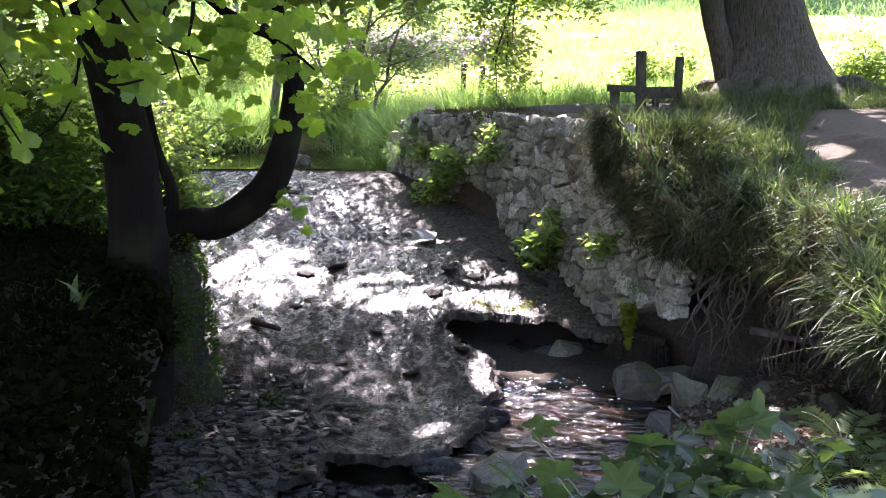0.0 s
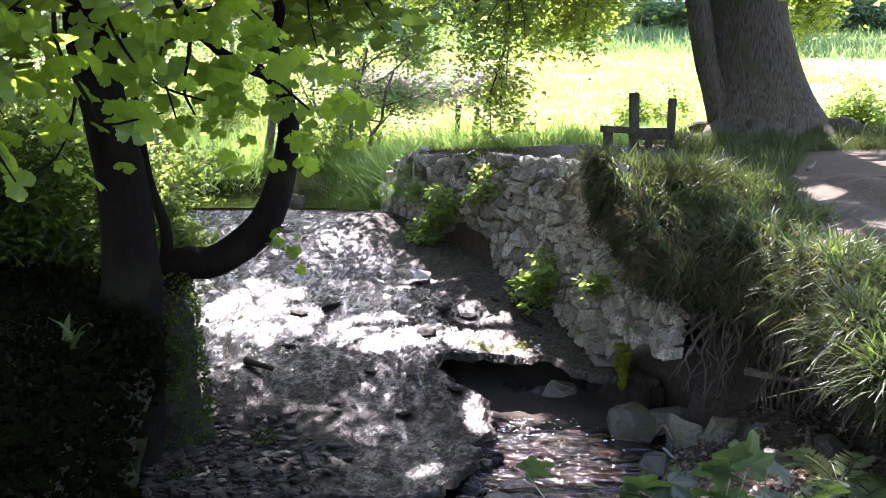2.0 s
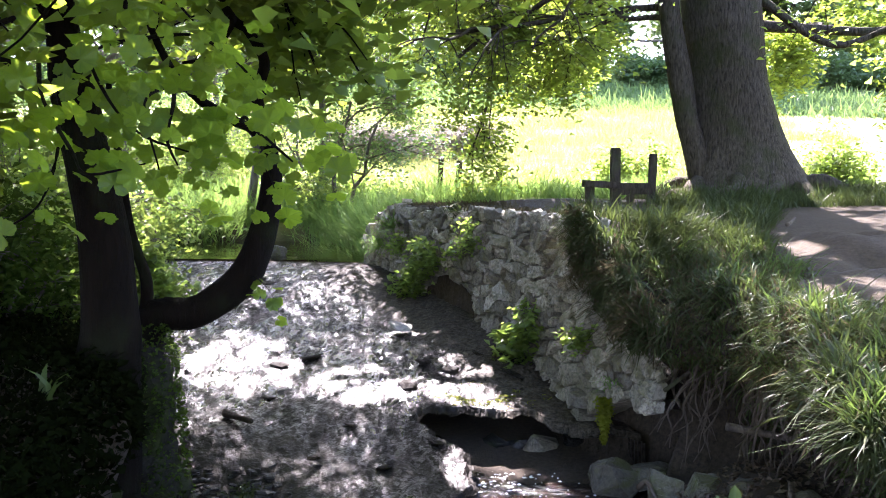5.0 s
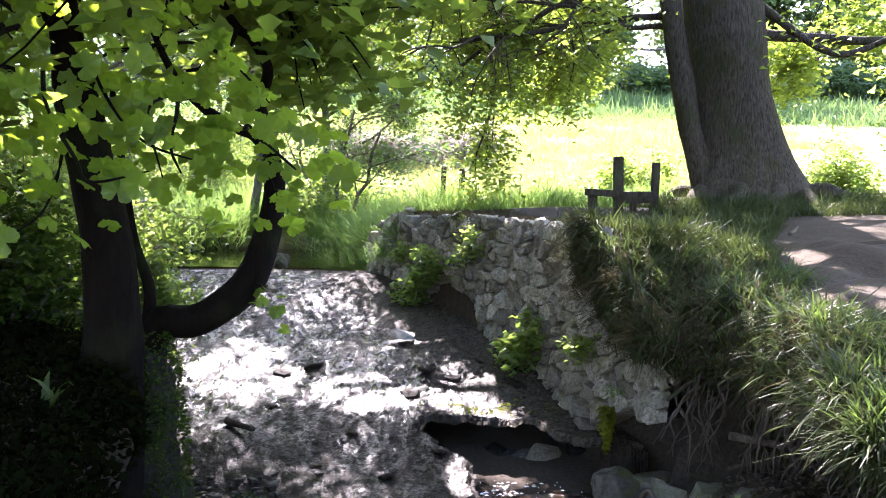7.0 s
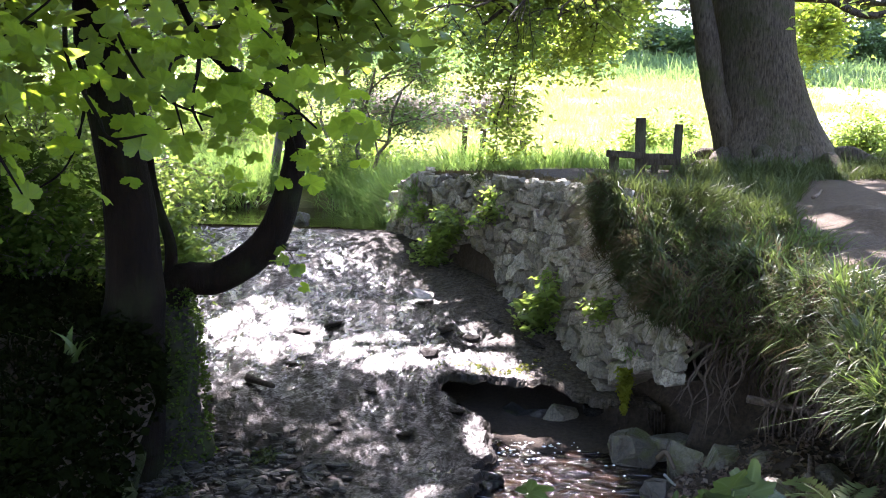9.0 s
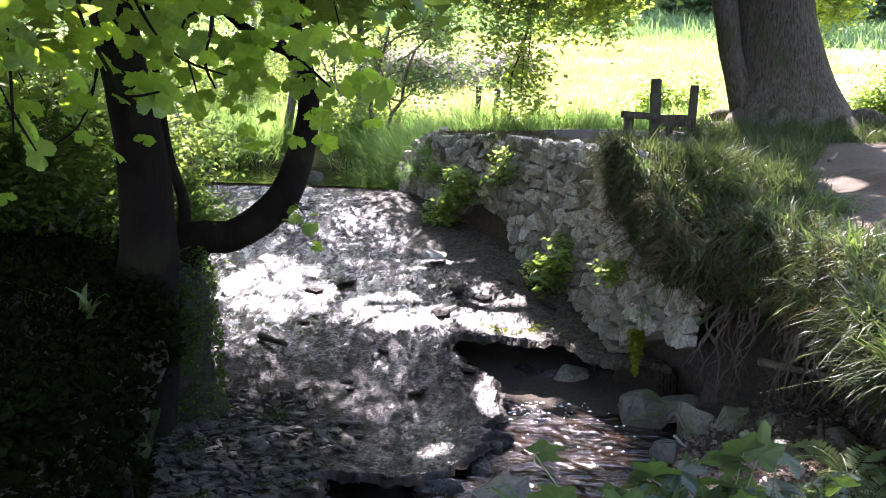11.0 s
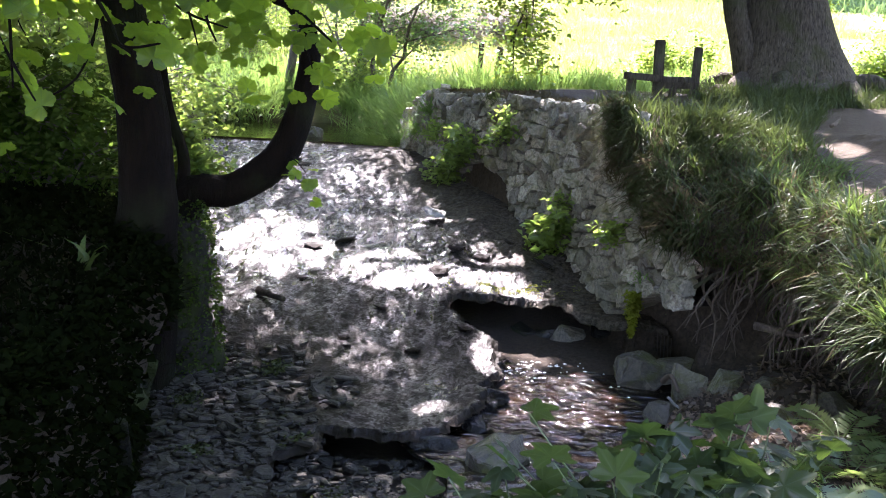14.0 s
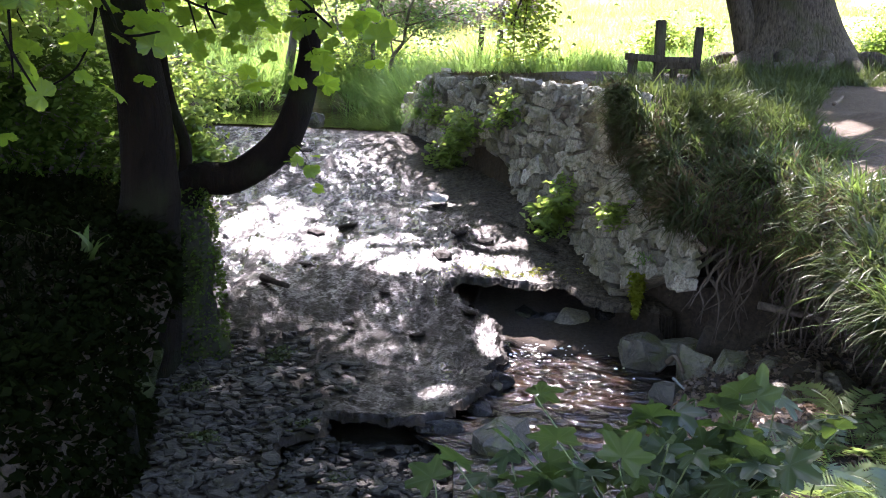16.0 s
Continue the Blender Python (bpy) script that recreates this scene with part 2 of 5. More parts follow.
def relief(x, y, size, seed=0, octaves=4, keep=0.5):
    """Soft random relief from -1 to 1 whose largest bumps are about size metres wide."""
    total, gain, norm = 0.0, 1.0, 0.0
    x, y = np.asarray(x, float) / size, np.asarray(y, float) / size
    for o in range(octaves):
        ix, iy = np.floor(x), np.floor(y)
        fx, fy = smooth(x - ix), smooth(y - iy)
        a, b = lattice(ix, iy, seed + o), lattice(ix + 1, iy, seed + o)
        c, d = lattice(ix, iy + 1, seed + o), lattice(ix + 1, iy + 1, seed + o)
        total = total + gain * ((a * (1 - fx) + b * fx) * (1 - fy) + (c * (1 - fx) + d * fx) * fy - 0.5)
        norm += gain * 0.5
        x, y, gain = x * 2.03 + 7.1, y * 2.03 + 3.7, gain * keep
    return total / norm


def part(name, mesh, material, parent=None, label=""):
    """Links a mesh (or a bmesh) as one object, under a thing or a part where one is given."""
    if isinstance(mesh, bmesh.types.BMesh):
        bm, mesh = mesh, bpy.data.meshes.new(name)
        bm.to_mesh(mesh)
        bm.free()
    if material is not None and not mesh.materials:
        mesh.materials.append(material)
    ob = new(name, mesh)
    if parent is not None:
        ob.parent = parent
    if label:
        tagged(ob, label)
    return ob


def thing(name, at, label, category, group="", kind=""):
    ob = new(name)
    ob.location = at
    ob.empty_display_size = 0.1
    bpy.context.view_layer.update()
    return tagged(ob, label, category, group, kind)


def polygons(name, verts, faces, soft=True):
    """A mesh from an array of corners and an array of faces that all have the same number of corners."""
    verts, faces = np.asarray(verts, np.float32), np.asarray(faces, np.int32)
    me = bpy.data.meshes.new(name)
    me.vertices.add(len(verts))
    me.vertices.foreach_set("co", verts.ravel())
    n = faces.shape[1]
    me.loops.add(faces.size)
    me.loops.foreach_set("vertex_index", faces.ravel())
    me.polygons.add(len(faces))
    me.polygons.foreach_set("loop_start", np.arange(len(faces), dtype=np.int32) * n)
    me.polygons.foreach_set("use_smooth", np.full(len(faces), soft))
    me.update(calc_edges=True)
    return me


def joined(name, pieces, soft=True):
    """One mesh from several (verts, faces) pairs."""
    vs, fs, at = [], [], 0
    for v, f in pieces:
        vs.append(v)
        fs.append(np.asarray(f) + at)
        at += len(v)
    return polygons(name, np.concatenate(vs), np.concatenate(fs), soft)


def sheet(xs, ys, zs):
    """Corners and four-sided faces of a height field; zs is indexed [y, x]."""
    X, Y = np.meshgrid(xs, ys)
    v = np.stack([X, Y, zs], -1).reshape(-1, 3)
    n = len(xs)
    i = (np.arange(len(ys) - 1)[:, None] * n + np.arange(n - 1)[None, :]).ravel()
    return v, np.stack([i, i + 1, i + n + 1, i + n], 1)


def spline(points, n):
    """n points along a smooth curve through the given ones (last axis: any numbers)."""
    p = np.asarray(points, float)
    p = np.concatenate([[2 * p[0] - p[1]], p, [2 * p[-1] - p[-2]]])
    out = []
    for s in np.linspace(0, len(points) - 1 - 1e-6, n):
        i, t = int(s), s - int(s)
        a, b, c, d = p[i:i + 4]
        out.append(0.5 * (2 * b + (c - a) * t + (2 * a - 5 * b + 4 * c - d) * t * t + (3 * b - a - 3 * c + d) * t ** 3))
    return np.array(out)


def tube(path, radii, sides=8, rough=0.0, seed=0):
    """A bent, tapered tube: rows of a path and a radius for each, closed by a point at both ends."""
    path, radii = np.asarray(path, float), np.asarray(radii, float)
    t = np.gradient(path, axis=0)
    t /= np.linalg.norm(t, axis=1)[:, None] + 1e-9
    up = np.array([0.31, 0.17, 0.94]) if abs(t[0, 2]) < 0.8 else np.array([0.9, 0.4, 0.1])
    a = np.cross(t, up)
    a /= np.linalg.norm(a, axis=1)[:, None] + 1e-9
    b = np.cross(t, a)
    ang = np.arange(sides) * 2 * math.pi / sides
    r = radii[:, None] * np.ones(sides)
    if rough:
        r = r * (1 + rough * relief(np.tile(ang * 1.3, (len(path), 1)), np.arange(len(path))[:, None] * 0.35 + np.zeros(sides), 1.0, seed, 3))
    v = path[:, None] + r[..., None] * (np.cos(ang)[None, :, None] * a[:, None] + np.sin(ang)[None, :, None] * b[:, None])
    v = np.concatenate([v.reshape(-1, 3), path[:1] - t[:1] * radii[0] * 0.3, path[-1:] + t[-1:] * radii[-1] * 0.5])
    n, f = len(path), []
    for i in range(n - 1):
        for j in range(sides):
            k = (j + 1) % sides
            f.append((i * sides + j, i * sides + k, (i + 1) * sides + k, (i + 1) * sides + j))
    e, q = n * sides, (n - 1) * sides
    for j in range(0, sides, 2):
        k, l = (j + 1) % sides, (j + 2) % sides
        f.append((e, l, k, j))
        f.append((e + 1, q + j, q + k, q + l))
    return v, np.array(f)


def turned(n, seed_rng, tilt):
    """n frames of three axes: random headings, with the third axis leaning up to tilt from straight up."""
    head = seed_rng.uniform(0, 2 * math.pi, n)
    lean = seed_rng.normal(0, tilt, (n, 2))
    normal = np.stack([lean[:, 0], lean[:, 1], np.ones(n)], 1)
    normal /= np.linalg.norm(normal, axis=1)[:, None]
    ahead = np.stack([np.cos(head), np.sin(head), np.zeros(n)], 1)
    ahead -= normal * (ahead * normal).sum(1)[:, None]
    ahead /= np.linalg.norm(ahead, axis=1)[:, None]
    return ahead, np.cross(normal, ahead), normal


def leaf_cloud(name, at, size, seed, tilt=0.7, wide=0.62, fold=0.18):
    """Many small pointed leaves, each folded along its middle, as one mesh."""
    g = np.random.default_rng(seed)
    n = len(at)
    a, b, c = turned(n, g, tilt)
    s = (size * g.uniform(0.65, 1.3, n))[:, None]
    w = s * wide * 0.5
    droop = c * s * fold
    v = np.stack([at - a * s * 0.5, at + b * w + droop, at + a * s * 0.5, at - b * w + droop], 1).reshape(-1, 3)
    i = np.arange(n)[:, None] * 4
    f = np.concatenate([i + np.array([[0, 1, 2]]), i + np.array([[0, 2, 3]])], 1).reshape(-1, 3)
    return polygons(name, v, f)


def blades(name, root, height, lean, droop, width, seed, per=1):
    """Grass: a tapered, bent blade from each root. lean: a way (n, 3) that each bends towards; per: blades in a tuft."""
    g = np.random.default_rng(seed)
    n = len(root)
    lean = lean + np.repeat(g.normal(0, 0.45, (n // per + 1, 3)) * np.array([1, 1, 0.2]), per, 0)[:n]
    h = (height * g.uniform(0.45, 1.3, n) * np.repeat(g.uniform(0.6, 1.25, n // per + 1), per)[:n])[:, None]
    head = g.uniform(0, 2 * math.pi, n)
    side = np.stack([np.cos(head), np.sin(head), np.zeros(n)], 1)
    up = np.array([0, 0, 1.0]) + lean * 0.45 + g.normal(0, 0.22, (n, 3))
    up /= np.linalg.norm(up, axis=1)[:, None]
    bend = lean * g.uniform(0.2, 0.9, n)[:, None] + g.normal(0, 0.22, (n, 3)) + np.array([0, 0, -1.0]) * g.uniform(0.3, 1.1, n)[:, None] * droop
    bend *= np.minimum(1.0, 1.5 / (np.linalg.norm(bend, axis=1) + 1e-6))[:, None]
    rows = []
    for s, w in ((0.0, 1.0), (0.38, 0.9), (0.72, 0.6)):
        mid = root + up * h * s + bend * h * (s * s)
        half = side * (width * 0.5 * w)
        rows += [mid - half, mid + half]
    rows.append(root + up * h + bend * h)
    v = np.stack(rows, 1).reshape(-1, 3)
    i = np.arange(n)[:, None] * 7
    f = np.concatenate([i + np.array([[0, 1, 3]]), i + np.array([[0, 3, 2]]), i + np.array([[2, 3, 5]]), i + np.array([[2, 5, 4]]), i + np.array([[4, 5, 6]])], 1).reshape(-1, 3)
    return polygons(name, v, f)


def branching(start, way, length, radius, depth, g, droop=0.0, spread=0.8, kids=4, wander=0.18):
    """A limb with its boughs and twigs: a list of tubes and an array of the places where leaves hang."""
    tubes, ends = [], []
    todo = [(np.asarray(start, float), np.asarray(way, float), length, radius, depth)]
    while todo:
        p, d, ln, r, k = todo.pop()
        d = d / np.linalg.norm(d)
        n = 7 if k > 0 else 5
        pts = [p]
        for i in range(n - 1):
            d = d + g.normal(0, wander, 3) + np.array([0, 0, -droop * (1 if k < 2 else 0.3)]) / n
            d /= np.linalg.norm(d)
            pts.append(pts[-1] + d * ln / (n - 1))
        pts = np.array(pts)
        rad = np.linspace(r, r * 0.45, n)
        tubes.append(tube(pts, rad, 8 if k > 2 else (6 if k > 1 else 4)))
        if k <= 1:
            ends.append(pts[1:])
        if k > 0:
            for j in range(kids + (1 if k == 1 else 0)):
                s = g.uniform(0.3, 1.0)
                q = pts[int(s * (n - 1))]
                dd = d + g.normal(0, spread, 3) * np.array([1, 1, 0.6])
                todo.append((q, dd, ln * g.uniform(0.45, 0.7), max(r * 0.45, 0.003), k - 1))
    return tubes, np.concatenate(ends)


def scatter(ends, per, spread, g, flat=0.6):
    p = np.repeat(ends, per, axis=0)
    return p + g.normal(0, spread, p.shape) * np.array([1, 1, flat])

# ---- the lie of the land ----


def left_edge(y):
    """The stream's left bank."""
    return np.interp(y, [0, 2, 4, 5, 5.9, 6.6, 7.4, 8.2, 8.9, 9.6, 12, 13, 14, 17.5, 19],
                     [-3.0, -2.3, -1.55, -1.5, -1.7, -1.9, -1.98, -2.02, -2.2, -2.4, -2.95, -3.2, -3.7, -4.0, -4.0])


def right_edge(y):
    """The stream's right bank: the shelf of stones, then the foot of the wall, then the pond's shore."""
    return np.interp(y, [0, 2, 4, 5, 6, 7, 7.5, 8.15, 9.26, 10.25, 11.37, 12.74, 14, 16.3, 18.6],
                     [-1.2, -0.5, 0.35, 0.85, 1.2, 1.5, 1.66, 1.45, 1.08, 0.65, 0.04, -0.58, -0.71, -1.27, -2.25])


def slope(y):
    """The weir's worn face: from the lip at 13 m down to the gravel."""
    a, b = -1.243 + 0.196 * np.minimum(y, 13.0), 0.05
    return 0.5 * (a + b + np.sqrt((a - b) ** 2 + 0.012))


def wall_top(y):
    return np.interp(y, [5, 6.5, 7.15, 7.4, 7.8, 8.4, 8.9, 12.6, 13.2, 14.5, 17, 20], [0.16, 0.08, 0.08, 0.8, 1.2, 1.7, 1.98, 2.0, 1.75, 1.5, 1.42, 1.75])


def meadow(y):
    return np.interp(y, [0, 13, 17, 19, 26, 40, 60, 75, 110, 600], [0.6, 1.5, 1.5, 1.72, 2.6, 4.6, 7.9, 10.5, 13, 13])


def land(x, y):
    """The height of the ground, without the stream's own bed."""
    x, y = np.broadcast_arrays(np.asarray(x, float), np.asarray(y, float))
    le, ri = left_edge(y), right_edge(y)
    low = np.where(y < 13.2, slope(y) - 0.3, 1.0)
    foot, s = wall_top(y), x - ri
    top = np.interp(y, [0, 4, 6, 8, 9, 11, 12.5, 14, 17, 20], [0.75, 1.0, 1.45, 1.62, 1.8, 1.93, 2.08, 2.1, 1.65, 1.75])
    shelf = np.interp(y, [0, 2, 4, 5, 6, 6.8, 7.4, 8], [2.2, 1.95, 1.65, 1.4, 1.28, 0.98, 0.5, 0.14])
    right = foot + (top - foot) * smooth((s - shelf) / np.interp(y, [6, 7.4, 8, 9], [0.5, 0.6, 0.9, 1.6]))
    right = right + 0.3 * smooth(s / 0.9) * (1 - smooth((s - shelf) / 0.5)) * smooth((7.4 - y) / 0.3)
    right = right + 0.04 * np.maximum(s - 2, 0) * (y < 16)
    left = np.interp(y, [0, 5, 6, 7.5, 8.5, 10, 12, 13.5, 16, 20], [0.4, 0.8, 1.02, 1.1, 0.95, 1.0, 1.4, 1.55, 1.5, 1.7]) + 0.13 * np.maximum(le - x - 0.3, 0) * np.exp(-np.maximum(le - x, 0) / 12)
    z = low + (left - low) * smooth((le - x) / 0.3)
    z = np.where(x > ri, low + (right - low) * smooth((s - 0.4 * np.exp(-((y - 7.75) / 0.42) ** 2)) / 0.14), z)
    z = z + (0.05 * relief(x, y, 0.8, 3) + 0.09 * relief(x, y, 0.45, 13, 2) * (s > 0.3) * (y < 9.5)) * smooth(np.maximum(le - x, s) / 0.4)
    far = smooth((y - 16.6) / 2.4)
    shore = smooth((y - np.interp(x, [-4, -3.2, -2.2, -1.2], [16.3, 16.8, 17.1, 16.2]) - 0.15 * relief(x, y, 0.5, 37, 2)) / 0.9)
    z = np.where((x > le) & (x < ri), low + (meadow(y) - low) * shore, z * (1 - far) + meadow(y) * far)
    return z + far * 0.12 * relief(x, y, 3.0, 8) * smooth((y - 17) / 4)


def settled(x, y):
    """A place on the ground. The turf of both undercut banks leans out over the foot."""
    x, y = np.broadcast_arrays(np.asarray(x, float), np.asarray(y, float))
    z = land(x, y)
    s = x - right_edge(y)
    k = smooth((z - 0.72) / 0.45) * smooth((7.75 - y) / 0.3) * smooth((3.2 - s) / 1.2) * smooth((y - 3.8) / 1.0) * (s > 0.1)
    d = left_edge(y) - x
    j = smooth((z - 0.3) / 0.45) * smooth((y - 5.2) / 0.7) * smooth((7.9 - y) / 0.5) * smooth((1.1 - d) / 0.8) * (d > 0) * (0.8 + 0.4 * relief(y, z, 0.4, 27, 2))
    return np.stack([x - 0.70 * k + 0.30 * j, y - 0.22 * k, z], -1)


def spread_out(a, b, step, reach, grow=1.22):
    """Even steps from a to b, then ever longer ones out to the reach on both sides."""
    mid = list(np.arange(a, b, step))
    lo, hi, d = [a], [mid[-1]], step
    while hi[-1] < reach[1]:
        d *= grow
        hi.append(hi[-1] + d)
    d = step
    while lo[-1] > reach[0]:
        d *= grow
        lo.append(lo[-1] - d)
    return np.array(lo[:0:-1] + mid + hi[1:])


gx, gy = spread_out(-5.0, 6.0, 0.07, (-420, 420)), spread_out(0.0, 20.0, 0.08, (-120, 600), 1.12)
GX, GY = np.meshgrid(gx, gy)
v, f = sheet(gx, gy, land(GX, GY))
v = settled(GX, GY).reshape(-1, 3)
ground_mesh = polygons("ground", v, f)
turf = smooth((GY - 17.0) / 2.0) * 1.0
turf = np.maximum(turf, 0.6 * smooth((GY - 12.6) / 0.8) * (GX > right_edge(GY)))
trod = smooth((GX - right_edge(GY) - 1.25 + 0.35 * relief(GX, GY, 0.6, 4)) / 0.35) * (GY > 6.8) * (GY < 12.4) * smooth((12.2 - GY) / 0.6)
trod = np.maximum(trod * smooth((GX - 2.9 + 0.3 * relief(GX, GY, 0.5, 14)) / 0.3), 0.55 * (GX > right_edge(GY)) * (GX < right_edge(GY) + 0.8) * (GY > 8.9) * (GY < 12.8))
# where the top of the meadow is coloured darker for tree shade
rank = smooth((GY - 45.0 + 4.0 * relief(GX, GY, 9.0, 28, 3)) / 5.0)
for name, values in (("grass", turf), ("trodden", trod), ("rank", rank)):
    ground_mesh.attributes.new(name, "FLOAT", "POINT").data.foreach_set("value", np.asarray(values, np.float32).ravel())
tagged(part("ground", ground_mesh, M_EARTH), "brown earth banks rising to a sunlit yellow-green meadow", "ground", kind="structure")

# ---- the stream bed and weir ----


def slab_line(y):
    """Right edge of the upper slab, below which the pool lies."""
    return np.interp(y, [5.5, 5.85, 6.0, 6.3, 6.8, 7.2, 7.8, 8.0, 8.35, 8.7], [-0.9, -0.5, -0.05, 0.17, 0.3, 0.34, 0.30, 0.16, 0.02, 0.02])


bx, by = np.arange(-3.7, 2.0, 0.017), np.arange(4.2, 13.3, 0.017)
BX, BY = np.meshgrid(bx, by)
base = slope(BY)
slab = np.maximum(base, 0.13) + 0 * BX
jag = 0.10 * relief(BX, BY, 0.5, 21, 4) + 0.05 * relief(BX, BY, 0.13, 22, 2)
crest = np.interp(BX, [-0.2, 0.3, 0.9, 1.0, 1.23, 1.44, 1.75], [8.42, 8.38, 8.38, 8.24, 8.08, 7.99, 7.86]) + 0.07 * relief(BX, 0 * BX, 0.35, 5, 3) + 0.05 * relief(BX, BY, 0.12, 23, 2)
in_pool = (BX > slab_line(BY) + jag) & (BY < crest)
gravel = smooth((-0.62 - BX + 0.6 * relief(BX, BY, 0.9, 6)) / 0.5) * smooth((7.4 - BY + 0.5 * relief(BX, BY, 0.7, 9)) / 1.0)
below = (BX > -0.75 + jag) & (BY < 5.9 + jag * 1.4)
steps = relief(BX * 1.3, BY * 0.6, 0.5, 31, 4)
steps = np.floor(steps * 5 + 0.5 * relief(BX, BY, 0.12, 32, 2)) / 5
bz = slab * (1 - gravel) + np.maximum(base, 0.04) * gravel
flow_x, flow_y = BX + 0.28 * BY, BY - 0.28 * BX
rise = (0.009 * relief(flow_x, flow_y * 0.4, 0.15, 35, 2) + 0.004 * relief(flow_x, flow_y * 0.45, 0.06, 37, 2) + 0.010 * relief(BX, BY * 0.6, 0.3, 36, 2)) * (1 - gravel) + 0.035 * steps + 0.010 * relief(flow_x * 1.2, flow_y * 0.5, 0.16, 33, 4) + 0.05 * relief(BX, BY, 1.3, 34, 2)
lip = smooth((13.0 - BY) / 0.7)
bz = bz + rise * lip - 0.02 * (1 - lip)
bz = bz + 0.10 * lip * smooth((BX - right_edge(BY) + 1.2) / 1.2) * smooth((BY - 8.6) / 0.8)
deep = -0.14 + 0.06 * relief(BX, BY, 0.3, 41, 4)
sunk = in_pool | below
rim = sunk.copy()
for shift in range(1, 4):
    for axis in (0, 1):
        rim &= np.roll(sunk, shift, axis) & np.roll(sunk, -shift, axis)
bz = np.where(sunk, bz - 0.015 - 0.03 * (relief(BX, BY, 0.09, 43, 3) + 0.8), bz)
bz = np.where(BY > 13.05, 1.18, bz)
bz = np.where(BX > right_edge(BY) + 0.2, bz - 0.4, bz)
bz = np.where(BX < left_edge(BY) - 0.1, bz - 0.35, bz)
v, f = sheet(bx, by, bz)
keep = ((f_mid := v[f].mean(1))[:, 0] < right_edge(f_mid[:, 1]) + 0.3) & (f_mid[:, 0] > left_edge(f_mid[:, 1]) - 0.25)
keep &= ~rim.ravel()[f].any(1)
bed_mesh = polygons("stream_bed", v, f[keep])
wet = (1 - 0.85 * gravel) * smooth((right_edge(BY) - BX - 0.3) / 0.9 + 0.3 * relief(BX, BY, 0.5, 12) + 0.15 * (BY < 9))
# wetness is also cut under the rim and lower left to keep them dark
wet = wet * ~sunk * smooth((BX - left_edge(BY) + 0.1 + 0.2 * relief(BX, BY, 0.5, 17)) / 0.35) * (1 - 0.8 * smooth((-0.35 - BX + 0.6 * relief(BX, BY, 0.7, 15)) / 0.8) * smooth((8.4 - BY + 0.5 * relief(BX, BY, 0.6, 16)) / 1.3))
# dim, low_end and glint place the bright and dull sheen by hand
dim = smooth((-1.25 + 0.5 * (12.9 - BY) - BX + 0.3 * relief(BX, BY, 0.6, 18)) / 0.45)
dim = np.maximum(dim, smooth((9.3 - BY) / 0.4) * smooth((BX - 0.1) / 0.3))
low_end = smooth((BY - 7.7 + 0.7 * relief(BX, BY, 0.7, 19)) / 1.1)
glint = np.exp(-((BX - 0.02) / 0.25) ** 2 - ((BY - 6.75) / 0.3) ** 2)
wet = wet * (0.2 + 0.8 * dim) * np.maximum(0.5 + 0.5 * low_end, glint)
dirt = (1 - smooth((right_edge(BY) - BX - 0.45 + 0.25 * relief(BX, BY, 0.4, 20)) / 0.5)) * smooth((BY - 7.6) / 0.3) * smooth((12.4 - BY) / 1.0)
bed_mesh.attributes.new("dirt", "FLOAT", "POINT").data.foreach_set("value", np.asarray(dirt, np.float32).ravel())
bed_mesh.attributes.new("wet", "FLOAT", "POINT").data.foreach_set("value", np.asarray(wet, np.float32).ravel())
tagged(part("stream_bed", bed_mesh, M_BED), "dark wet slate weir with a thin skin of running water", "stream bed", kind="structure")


qx, qy = np.arange(-0.98, 2.3, 0.04), np.arange(1.5, 9.5, 0.04)
QX, QY = np.meshgrid(qx, qy)
pool_z = -0.15 + 0.07 * relief(QX, QY, 0.35, 41, 4) 
v, f = sheet(qx, qy, pool_z)
pool_mesh = polygons("pool_bed", v, f)
tagged(part("pool_bed", pool_mesh, M_POOLBED), "brown silty floor of the pool below the ledge", "stream bed", kind="structure")


def height_on(x, y):
    """The height of the bed at places in the stream."""
    i = np.clip(((np.asarray(y) - by[0]) / 0.017).astype(int), 0, len(by) - 1)
    j = np.clip(((np.asarray(x) - bx[0]) / 0.017).astype(int), 0, len(bx) - 1)
    return np.where(sunk[i, j], deep[i, j], bz[i, j])


px, py = np.arange(-1.6, 2.2, 0.022), np.arange(2.0, 9.3, 0.022)
PX, PY = np.meshgrid(px, py)
v, f = sheet(px, py, 0.0 + (0.014 + 0.030 * smooth((PY - 5.8) / 1.2) * smooth((1.15 - PX + 0.3 * relief(PX, PY, 0.4, 52)) / 0.5)) * relief(PX + 0.3 * PY, PY * 0.55, 0.15, 50, 3))
mid = v[f].mean(1)
f = f[(mid[:, 0] < right_edge(mid[:, 1]) + 0.3) & (mid[:, 0] > np.interp(mid[:, 1], [2.0, 5.6, 6.1], [0.1, 0.05, -0.3]))]
tagged(part("water", polygons("water", v, f), M_POOL), "shallow brown pool of clear stream water", "water", kind="structure")
px, py = np.arange(-5.0, 0.2, 0.1), np.arange(13.02, 19.0, 0.1)
PX, PY = np.meshgrid(px, py)
v, f = sheet(px, py, 1.31 + 0.002 * relief(PX, PY, 0.4, 51, 2))
tagged(part("water", polygons("pond_water", v, f), M_POND), "still green pond water above the weir", "water", kind="structure")

# ---- the rubble wall ----
WALL = spline([(1.74, 7.3), (1.66, 7.5), (1.45, 8.15), (1.08, 9.26), (0.65, 10.25), (0.04, 11.37), (-0.34, 12.2), (-0.58, 12.74), (-0.72, 13.3)], 120)
